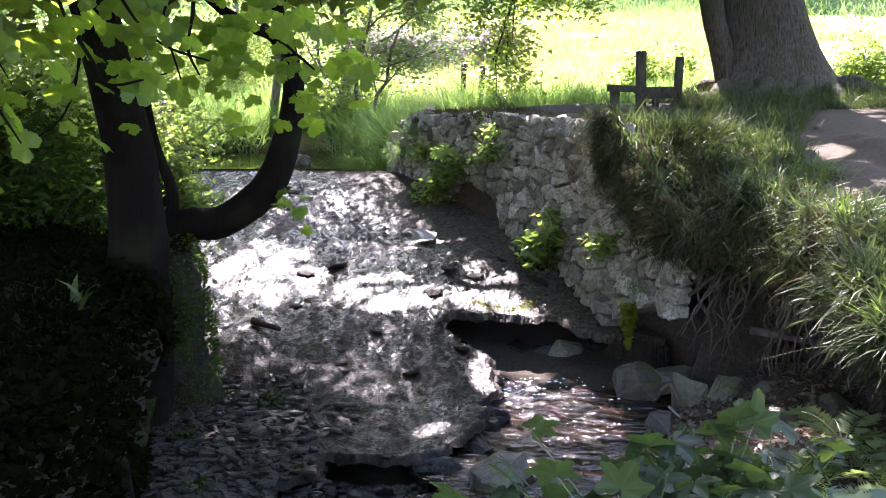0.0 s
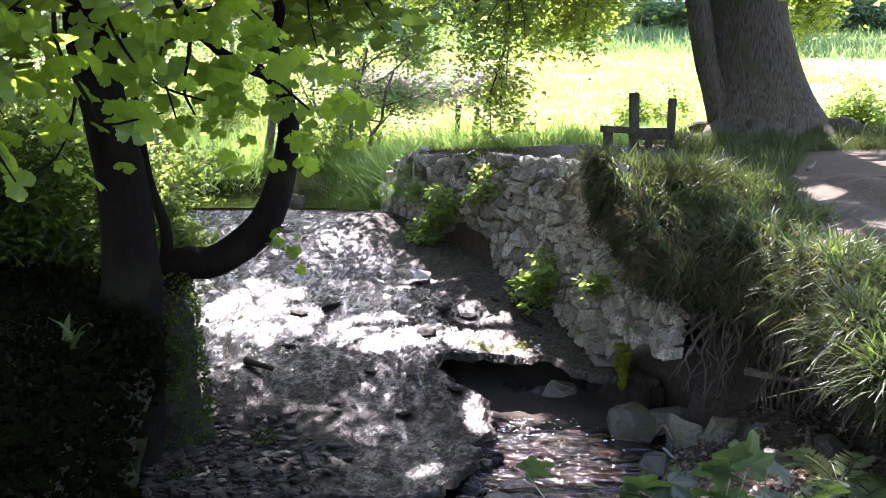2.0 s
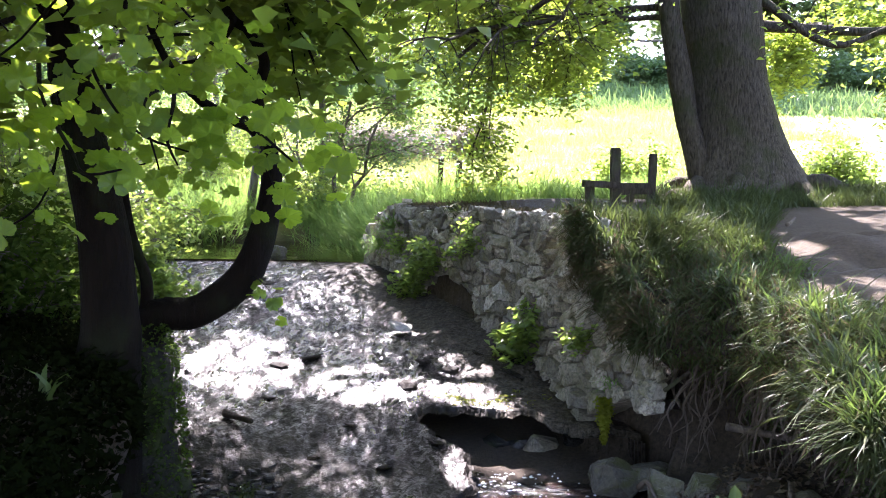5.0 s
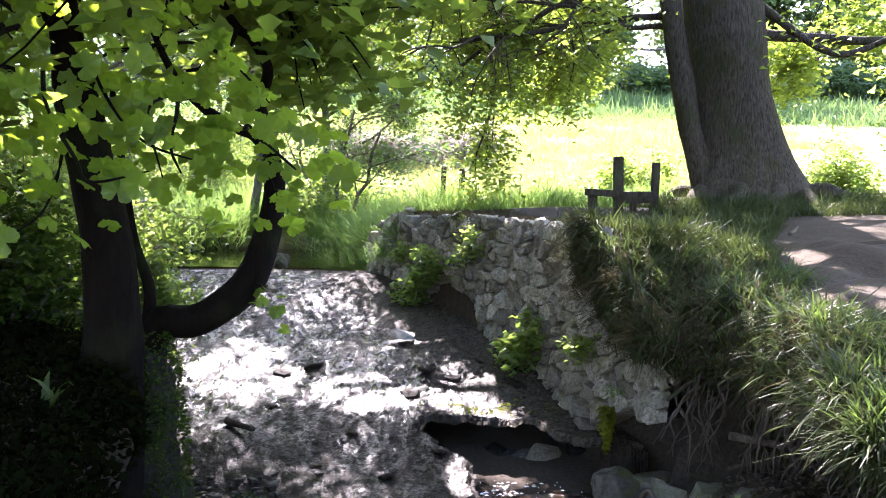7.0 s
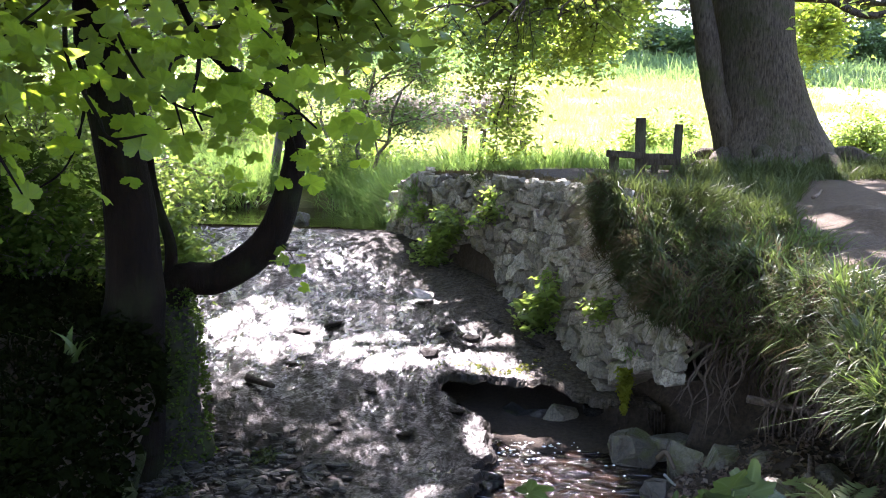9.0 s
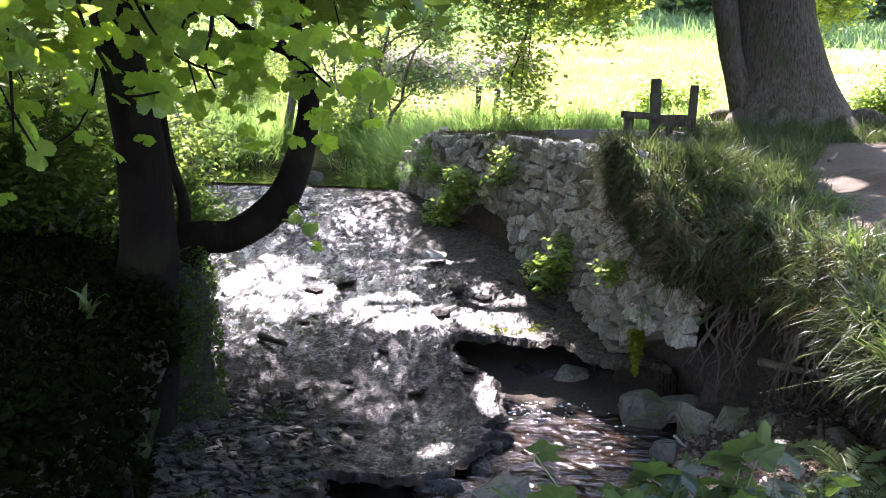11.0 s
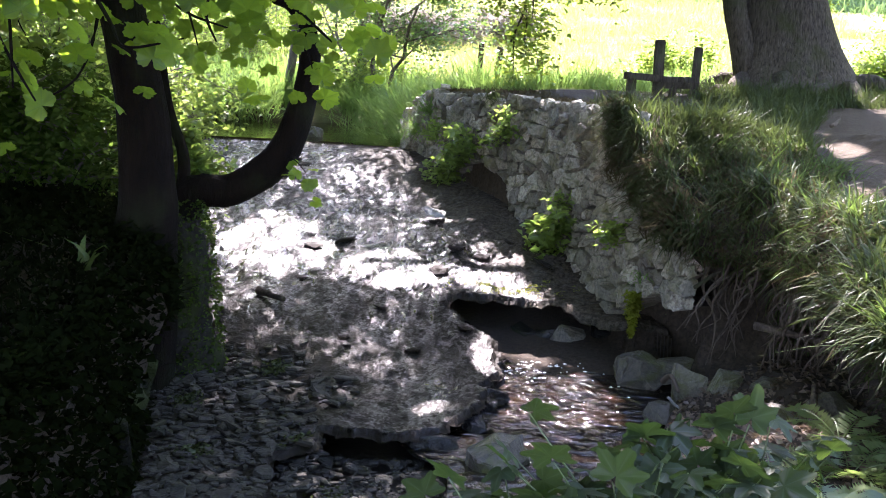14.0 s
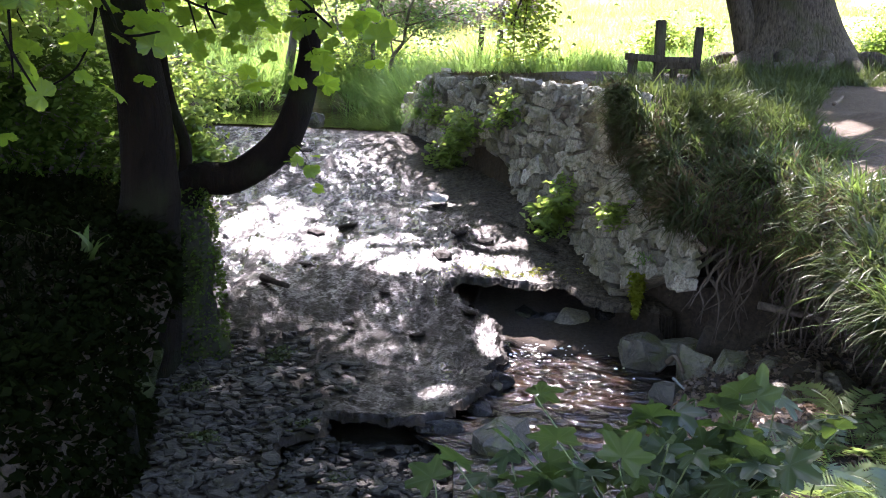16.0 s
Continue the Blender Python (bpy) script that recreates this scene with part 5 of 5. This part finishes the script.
def pebble(seed):
    q = np.random.default_rng(seed)
    n = 7
    ang = np.sort(q.uniform(0, 2 * math.pi, n) * 0.35 + np.arange(n) * 2 * math.pi / n * 0.8)
    r = q.uniform(0.65, 1.1, n)
    ring = np.stack([np.cos(ang) * r, np.sin(ang) * r * 0.68], 1) * 0.5
    v = np.concatenate([np.c_[ring * 0.8, np.full(n, -0.12)], np.c_[ring, np.full(n, 0.02)], np.c_[ring * 0.82, np.full(n, 0.11) + q.normal(0, 0.02, n)], [[0, 0, 0.13]]])
    f = []
    for a in (0, n):
        for i in range(n):
            j = (i + 1) % n
            f += [(a + i, a + j, a + n + j), (a + i, a + n + j, a + n + i)]
    f += [(2 * n + i, 2 * n + (i + 1) % n, 3 * n) for i in range(n)]
    return v, np.array(f)


SHAPES = [pebble(s) for s in range(8)]
PEBBLES = [polygons("pebble", v, f, False) for v, f in SHAPES]
for me in PEBBLES:
    me.materials.append(M_PEBBLE)
spots = []
while len(spots) < 2900:
    x, y = g.uniform(-2.05, 0.6), g.uniform(4.3, 7.6)
    if x < left_edge(y) - 0.02:
        continue
    lower = y < 5.95 and x < 1.0
    if lower or g.uniform() < float(smooth((-0.5 - x) / 0.7) * smooth((7.6 - y) / 1.1)):
        spots.append((x, y))
spots = np.array(spots)
order = np.argsort(np.abs(spots[:, 0] + 0.9) + np.abs(spots[:, 1] - 5.9))
gravel_bed = thing("gravel", (-1.0, 5.9, 0.05), "loose grey slate pebbles and flakes beside the stream", "gravel", kind="stuff")
loose = []
for rank, k in enumerate(order):
    x, y = spots[k]
    s = float(np.clip(g.lognormal(-2.55, 0.42), 0.035, 0.2))
    z = max(float(height_on(x, y)), 0.0 if x < -0.7 else -0.1) + s * 0.07 + g.uniform(0, 0.012)
    m = pose(x, y, z, g.normal(0, 8), g.normal(0, 8), g.uniform(0, 360)) @ Matrix.Diagonal((s, s, s * g.uniform(0.5, 1.05), 1))
    if rank < 300:
        ob = new("pebble", PEBBLES[rank % 8])
        ob.parent = gravel_bed
        ob.matrix_local = Matrix.Translation((1.0, -5.9, -0.05)) @ m
    else:
        v, f = SHAPES[int(g.integers(0, 8))]
        a = np.array(m)
        loose.append((v @ a[:3, :3].T + a[:3, 3] - np.array((-1.0, 5.9, 0.05)), f))
tagged(part("fine_gravel", joined("fine_gravel", loose, False), M_PEBBLE, gravel_bed), kind="stuff")

# ---- grass ----


def downhill(x, y):
    e = 0.12
    dx, dy = land(x + e, y) - land(x - e, y), land(x, y + e) - land(x, y - e)
    k = np.hypot(dx, dy) + 1e-6
    s = np.minimum(k / (2 * e), 1.2)
    return np.stack([-dx / k * s, -dy / k * s, 0 * dx], 1)


def tufts(g, count, x_range, y_range, ok, per=26, size=0.07):
    """Places of blades, gathered in tufts."""
    c = np.stack([g.uniform(*x_range, count * 3), g.uniform(*y_range, count * 3)], 1)
    c = c[ok(c[:, 0], c[:, 1])][:count]
    p = np.repeat(c, per, 0) + g.normal(0, size, (len(c) * per, 2))
    return settled(p[:, 0], p[:, 1]) - np.array([0, 0, 0.01]), p, per


def grass(label, where, height, droop, width, material, seed, pull=1.0):
    root, flat, per = where
    ob = part("grass", blades("grass", root, height, downhill(flat[:, 0], flat[:, 1]) * pull, droop, width, seed, per), material)
    return tagged(ob, label, "grass", kind="stuff")


def on_bank(x, y):
    s = x - right_edge(y)
    shelf = np.interp(y, [4, 5, 6, 6.8, 7.4, 8], [1.8, 1.54, 1.43, 1.13, 0.64, 0.1])
    return (s > shelf) & (s > 0.1 + 0.5 * np.exp(-((y - 7.75) / 0.45) ** 2)) & (s < np.interp(y, [5, 6.8, 7.4, 8, 8.8], [2.9, 2.0, 1.5, 1.2, 1.7]))


g = np.random.default_rng(61)
r = tufts(g, 900, (1.2, 4.6), (4.4, 8.7), on_bank, 36, 0.045)
grass("long green grass hanging over the bank", r, 0.22, 1.25, 0.014, M_GRASS, 62, 0.15)
r = tufts(g, 130, (1.2, 4.6), (4.4, 8.7), on_bank, 44, 0.04)
grass("fresh bright tussocks of grass on the bank", r, 0.26, 1.0, 0.012, M_GRASS_FRESH, 82, 0.1)
r = tufts(g, 260, (1.2, 4.0), (4.8, 8.6), on_bank, 44, 0.06)
grass("dry straw-coloured grass on the bank", r, 0.2, 1.6, 0.009, M_GRASS_DRY, 63, 0.2)
r = tufts(g, 700, (1.0, 4.0), (8.5, 12.2), lambda x, y: (x > right_edge(y) + 0.5 + (y - 9) * 0.25) & (x < np.interp(y, [8.5, 9.7, 11, 12], [2.9, 3.2, 3.7, 4.4])) & (y < 10.7 + (x > 2.9) * 2), 22)
grass("tussocks of grass on top of the bank", r, 0.20, 0.5, 0.012, M_GRASS, 69, 0.5)
r = tufts(g, 420, (-0.6, 2.6), (8.9, 12.9), lambda x, y: (x > right_edge(y) + 0.22) & (x < right_edge(y) + 1.3), 26, 0.08)
grass("short dry trodden grass along the wall's top", r, 0.07, 0.8, 0.008, M_GRASS_DRY, 84, 0.1)
r = tufts(g, 750, (2.6, 5.8), (11.3, 12.9), lambda x, y: (x > 2.7), 20)
grass("short grass round the roots of the big tree", r, 0.2, 0.6, 0.010, M_GRASS, 64, 0.4)
r = tufts(g, 900, (-0.9, 4.0), (13.1, 16.5), lambda x, y: x > right_edge(y) + 0.05, 26, 0.1)
grass("tall green grass behind the wall", r, 0.31, 0.4, 0.012, M_GRASS_LUSH, 65, 0.2)
r = tufts(g, 2100, (-5.5, 0.5), (14.0, 20.5), lambda x, y: ((y > np.interp(x, [-4, -3.0, -2.6, -1.4, -1.2], [16.9, 17.4, 18.1, 18.1, 17.0])) | (x > right_edge(y))) & ((x < -0.7) | (y < 18.4)), 24, 0.12)
grass("lush reeds and grass on the pond's far bank", r, 0.55, 0.5, 0.016, M_GRASS_LUSH, 66, 0.2)
r = tufts(g, 1500, (-6, 9), (20.3, 36), lambda x, y: x > -7, 22, 0.2)
grass("dry pale meadow grass in full sun", r, 0.45, 0.5, 0.016, M_HAY, 67, 0.1)
r = tufts(g, 1500, (-9, 15), (34, 47), lambda x, y: relief(x, y, 2.5, 29, 2) > -0.15, 16, 0.35)
grass("clumps of pale uncut hay further up the meadow", r, 0.5, 0.5, 0.035, M_HAY, 77, 0.1)
r = tufts(g, 330, (-4, 9), (20.5, 40), lambda x, y: relief(x, y, 1.6, 30, 2) > 0.22, 22, 0.22)
grass("green weeds scattered through the meadow", r, 0.5, 0.5, 0.022, M_GRASS_LUSH, 78, 0.1)
r = tufts(g, 1900, (-22, 26), (46, 61.5), lambda x, y: x > -30, 14, 0.5)
grass("green grass along the top of the meadow, darkened for the far trees' shade", r, 0.7, 0.4, 0.06, M_SHADED_GREEN, 79, 0.1)
# left bank blades take the near-black cover colour to carry the shade
r = tufts(g, 700, (-4.5, -1.7), (4.2, 10.5), lambda x, y: x < left_edge(y) - 0.15, 18)
grass("grass and weeds on the left bank, shade put into their colour", r, 0.2, 0.9, 0.012, M_SHADE_COVER, 68, 0.6)

# ---- plants on the wall, mosses, ferns and the sapling in front ----


def wall_bush(u, z, length, count, leaf, seed, label):
    at = on_wall(u, z, 0.0)
    q = np.random.default_rng(seed)
    lim = [(tuple(at), (-0.75 + q.normal(0, 0.45), -0.4 + q.normal(0, 0.45), q.normal(0.1, 0.5)), length * q.uniform(0.6, 1.0), 0.008, 1) for i in range(count)]
    return tree("wall_plant", tuple(at), label, lim, leaf, 3, M_LEAF_SMALL, M_BARK_THIN, seed, None, 0.06, 0.4, "plants growing from the wall", category="plant")


def along(y):
    return float(np.interp(y, WALL[:, 1], WALL_RUN))


wall_bush(along(11.15), 1.45, 0.34, 9, 0.075, 701, "leafy green shrub rooted in the wall's joints")
wall_bush(along(11.4), 1.18, 0.34, 9, 0.075, 702, "leafy green shrub rooted in the wall's joints")
wall_bush(along(10.5), 1.7, 0.22, 5, 0.06, 703, "small green plant rooted in the wall's joints")
wall_bush(along(9.3), 0.92, 0.32, 10, 0.085, 704, "bright green leafy plant at the wall's foot")
wall_bush(along(9.45), 0.68, 0.28, 7, 0.07, 705, "green leafy plant at the wall's foot")
wall_bush(along(8.35), 1.02, 0.18, 4, 0.06, 706, "small pale weed growing out of the wall")
wall_bush(along(11.9), 1.55, 0.2, 5, 0.05, 707, "small green plant rooted in the wall's joints")


def wall_tuft(y, z, h, count, material, seed, label):
    q = np.random.default_rng(seed)
    u = along(y) + q.normal(0, 0.10, count)
    root = on_wall(u, z + q.normal(0, 0.03, count), 0.01)
    ob = part("grass", blades("grass", root, h, np.tile([-0.35, -0.2, 0.0], (count, 1)), 1.1, 0.010, seed, 12), material)
    return tagged(ob, label, "grass", kind="stuff")


wall_tuft(12.25, 1.72, 0.34, 260, M_GRASS_LUSH, 711, "tuft of bright grass on the wall's far end")
wall_tuft(12.5, 1.5, 0.34, 260, M_GRASS_LUSH, 712, "tuft of bright grass on the wall's far end")
wall_tuft(10.9, 1.98, 0.22, 120, M_GRASS, 713, "tuft of grass on top of the wall")
q = np.random.default_rng(770)
for material, count, seed, low, long_, label in ((M_GRASS, 210, 771, 0.15, 0.2, "green grass spilling down over the wall"), (M_GRASS_DRY, 80, 772, 0.0, 0.2, "dry brown grass spilling down over the wall")):
    ty = q.uniform(7.35, 8.75, count)
    lo = np.interp(ty, [7.35, 7.6, 8.0, 8.5, 9.0], [0.98, 1.02, 1.22, 1.5, 1.95])
    hi = np.interp(ty, [7.35, 7.6, 8.0, 8.5, 9.0], [1.35, 1.5, 1.75, 2.05, 2.05])
    tz = lo + (hi - lo) * (low + (1 - low) * q.uniform(0, 1, count))
    u = np.repeat(np.interp(ty, WALL[:, 1], WALL_RUN), 22) + q.normal(0, 0.05, count * 22)
    root = on_wall(u, np.repeat(tz, 22) + q.normal(0, 0.03, count * 22), np.repeat(q.uniform(0.0, 0.12, count), 22))
    ob = part("grass", blades("grass", root, long_, np.tile([-0.4, -0.25, 0.0], (len(root), 1)), 1.2, 0.012, seed, 22), material)
    tagged(ob, label, "grass", kind="stuff")
wall_tuft(8.62, 1.95, 0.22, 240, M_GRASS, 714, "grass hanging over the wall's top")
wall_tuft(8.45, 1.75, 0.24, 240, M_GRASS_DRY, 715, "dry grass hanging over the wall's top")
wall_tuft(8.2, 1.5, 0.24, 260, M_GRASS_DRY, 716, "dry grass hanging over the wall")
wall_tuft(7.85, 1.25, 0.22, 260, M_GRASS, 717, "grass hanging over the wall's broken end")
wall_tuft(7.9, 0.72, 0.12, 40, M_GRASS_LUSH, 718, "small tuft of grass in a wall joint")

g = np.random.default_rng(721)
n = 900
hang = np.stack([1.42 + g.normal(0, 0.035, n), 7.9 + g.normal(0, 0.03, n), 0.0 * np.arange(n)], 1)
drop = g.uniform(0, 1, n)
hang[:, 2] = 0.62 - 0.36 * drop
hang[:, :2] = np.array([1.44, 7.92]) + (hang[:, :2] - np.array([1.42, 7.9])) * (1.15 - drop)[:, None]
tagged(part("moss", leaf_cloud("moss", hang, 0.035, 722, 1.5), M_MOSS), "bright yellow-green moss hanging from the wall's foot", "moss", kind="stuff")
n = 2600
c = np.stack([g.normal(0.55, 0.22, n), g.normal(8.62, 0.11, n)], 1)
c = c[relief(c[:, 0], c[:, 1], 0.12, 724, 2) > 0.05]
tagged(part("moss", leaf_cloud("moss", np.c_[c, height_on(c[:, 0], c[:, 1]) + 0.006], 0.014, 723, 0.5), M_MOSS), "green moss on the lip of the ledge", "moss", kind="stuff")

# white flecks drifting on the pool: foam, and sun glints put in as colour
q = np.random.default_rng(735)
pieces = []
for k in range(90):
    big = 1.0
    if k < 60:
        x, y = q.normal(0.62, 0.15), q.normal(7.85, 0.2)
        big = 1.4
    else:
        x, y = q.uniform(0.5, 1.4), q.uniform(6.6, 8.1)
    if x < float(slab_line(y)) + 0.1:
        continue
    a = np.linspace(0, 2 * math.pi, 8, endpoint=False)
    r = big * q.uniform(0.003, 0.011) * q.uniform(0.5, 1.3, 8)
    ring = np.c_[x + np.cos(a) * r * 1.4, y + np.sin(a) * r, np.full(8, 0.021)]
    pieces.append((np.concatenate([ring, [[x, y, 0.030]]]), np.array([(i, (i + 1) % 8, 8) for i in range(8)])))
tagged(part("foam", joined("foam", pieces), M_FOAM_GLINT), "white flecks on the pool for foam and sun glints", "foam", kind="stuff")

for k, (x, y) in enumerate(((-0.75, 5.6), (-1.35, 5.5), (-1.15, 6.9), (-0.55, 5.35), (-1.6, 6.3))):
    c = np.stack([g.normal(x, 0.05, 160), g.normal(y, 0.05, 160)], 1)
    tagged(part("moss", leaf_cloud("moss", np.c_[c, height_on(c[:, 0], c[:, 1]) + 0.03 + 0.02 * g.uniform(0, 1, 160)], 0.03, 725 + k, 0.9), M_GRASS), "small green weed tuft among the pebbles", "moss", kind="stuff")

# dead leaves on the shelf under the bank
n = 3600
c = np.stack([g.uniform(1.3, 3.0, n), g.uniform(4.2, 6.9, n)], 1)
c = c[c[:, 0] > right_edge(c[:, 1]) + 0.15]
tagged(part("leaf_litter", leaf_cloud("leaf_litter", settled(c[:, 0], c[:, 1]) + np.array([0, 0, 0.015]), 0.05, 731, 0.6), M_LITTER), "brown dead leaves strewn under the bank", "leaf litter", kind="stuff")


def frond(parent, start, way, length, seed, material):
    """A fern frond: an arching rib with paired leaflets that shrink to the tip."""
    q = np.random.default_rng(seed)
    way = np.asarray(way, float) / np.linalg.norm(way)
    s = np.linspace(0, 1, 26)[:, None]
    rib = np.asarray(start) + way * s * length + np.array([0, 0, -0.55]) * length * s ** 2
    side = np.cross(way, (0, 0, 1))
    side /= np.linalg.norm(side)
    pieces, radii = [], np.linspace(0.005, 0.0015, 26)
    rib_v, rib_f = tube(rib, radii, 4)
    tri = [rib_f[:, [0, 1, 2]], rib_f[:, [0, 2, 3]]]
    pieces.append((rib_v, np.concatenate(tri)))
    for i in range(4, 26):
        w = length * 0.24 * math.sin(math.pi * (0.12 + 0.86 * i / 26)) ** 0.8
        for k in (-1, 1):
            tip = rib[i] + side * k * w + way * w * 0.35 + np.array([0, 0, -0.12 * w + q.normal(0, 0.01)])
            mid = (rib[i] + tip) / 2
            half = way * length * 0.018
            pieces.append((np.array([rib[i], mid + half, tip, mid - half]), np.array([[0, 1, 2], [0, 2, 3]])))
    return part("frond", joined("frond", pieces), material, parent)


def fern(at, count, length, seed, label, material=M_FERN, lean=(0, 0)):
    root = thing("fern", at, label, "fern", "ferns on the banks")
    q = np.random.default_rng(seed)
    for i in range(count):
        a = i * 2 * math.pi / count + q.normal(0, 0.25)
        frond(root, (0, 0, 0), (math.cos(a) + lean[0], math.sin(a) + lean[1], q.uniform(0.7, 1.2)), length * q.uniform(0.75, 1.15), seed * 40 + i, material)
    return root


for k, (x, y, c, ln) in enumerate(((1.75, 3.8, 9, 0.46), (1.5, 4.5, 9, 0.42), (2.15, 4.5, 9, 0.46), (1.95, 4.9, 8, 0.4), (1.6, 4.1, 9, 0.42), (1.85, 4.5, 8, 0.40), (1.35, 3.6, 8, 0.36), (2.0, 4.0, 8, 0.4))):
    at = settled(x, y)
    fern((float(at[0]), float(at[1]), float(at[2])), c, ln, 740 + k, "green feathery fern on the stream bank")
hart = thing("strap_fern", tuple(float(q) for q in settled(-2.2, 5.75)), "clump of upright strap-shaped green fern leaves", "fern")
for i in range(7):
    a = i * 0.9
    q = blades("strap_leaf", np.array([[0.02 * math.cos(a), 0.02 * math.sin(a), 0.0]]), 0.36, np.array([[0.3 * math.cos(a), 0.3 * math.sin(a), 0.0]]), 0.3, 0.045, 750 + i)
    part("strap_leaf", q, M_GRASS_FRESH, hart)

# leaf cover added over the left bank's face, near-black to stand for its shade
g = np.random.default_rng(755)
n = 12000
yy = g.uniform(3.2, 8.6, n)
xx = left_edge(yy) + g.normal(-0.12, 0.16, n)
c = settled(xx, yy) + np.array([0.02, 0, 0.02]) + g.normal(0, 0.03, (n, 3))
tagged(part("ivy", leaf_cloud("ivy", c[xx < left_edge(yy) + 0.02], 0.065, 756, 0.9, 0.8), M_SHADE_COVER), "leaf cover added on the left bank, near-black to stand for its shade", "ivy", kind="stuff")

# a second near-black cover further back, again standing for shade
n = 16000
yy = g.uniform(4.0, 9.5, n)
xx = left_edge(yy) - 0.05 - 2.4 * g.uniform(0, 1, n) ** 1.3
lift = np.maximum(0.0, 0.12 * relief(xx, yy, 0.35, 758, 3)) * g.uniform(0, 2.5, n)
c = settled(xx, yy) + g.normal(0, 0.02, (n, 3))
c[:, 2] += 0.02 + lift
tagged(part("weeds", leaf_cloud("weeds", c, 0.06, 759, 0.8, 0.7), M_SHADE_COVER), "low leaf cover added on the left bank, its shade put into the colour", "ivy", kind="stuff")

n = 1500
h = g.uniform(0.1, 1.3, n)
a = g.uniform(-2.6, 0.6, n)
w = np.interp(h, [0.1, 0.6, 1.0, 1.3], [0.27, 0.23, 0.18, 0.14]) * g.uniform(0.9, 1.15, n)
c = np.stack([-1.8 + np.cos(a) * w, 6.95 + np.sin(a) * w, h], 1)
# moss drawn in the leaf colour that already holds the bank's shade
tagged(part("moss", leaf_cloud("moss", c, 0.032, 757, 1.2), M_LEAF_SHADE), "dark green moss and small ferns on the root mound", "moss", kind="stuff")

# the young maple in front: thin stems with large leaves
g = np.random.default_rng(761)
PLANT = []
for k in range(6):
    q = sycamore_leaf(40 + k, 0.56)
    q.materials.append(M_LEAF_PLANT)
    PLANT.append(q)
for k, (x, y, stems, reach) in enumerate(((0.56, 2.75, 13, 0.38), (0.28, 2.7, 12, 0.32), (0.80, 2.95, 11, 0.32), (0.02, 2.72, 10, 0.28), (0.98, 3.1, 9, 0.26))):
    gz = float(land(x, y))
    sapling = thing("maple_sapling", (x, y, gz), "young maple with large lobed green leaves by the water", "sapling", "saplings in front of the stream")
    top = (1.22, 1.10, 1.2, 0.98, 1.16)[k] - gz
    for i in range(stems):
        a = i * 2.4
        tip = np.array([math.cos(a) * reach * g.uniform(0.4, 1.1), math.sin(a) * reach * 0.7 * g.uniform(0.4, 1.1), top * g.uniform(0.78, 1.05)])
        q = spline([(0, 0, -0.02), tip * np.array([0.25, 0.25, 0.6]), tip], 10)
        stem = part("stem", joined("stem", [tube(q, np.linspace(0.007, 0.002, 10), 5)]), M_FERN, sapling)
        for j in range(4):
            at = q[-1 - j] + (g.normal(0, 0.03, 3) if j else 0)
            hang_leaf(stem, Vector(at), g.uniform(0.09, 0.17), g, PLANT[int(g.integers(0, 6))], 0.6, 180 if j == 0 else None, -38)

wall_stones()
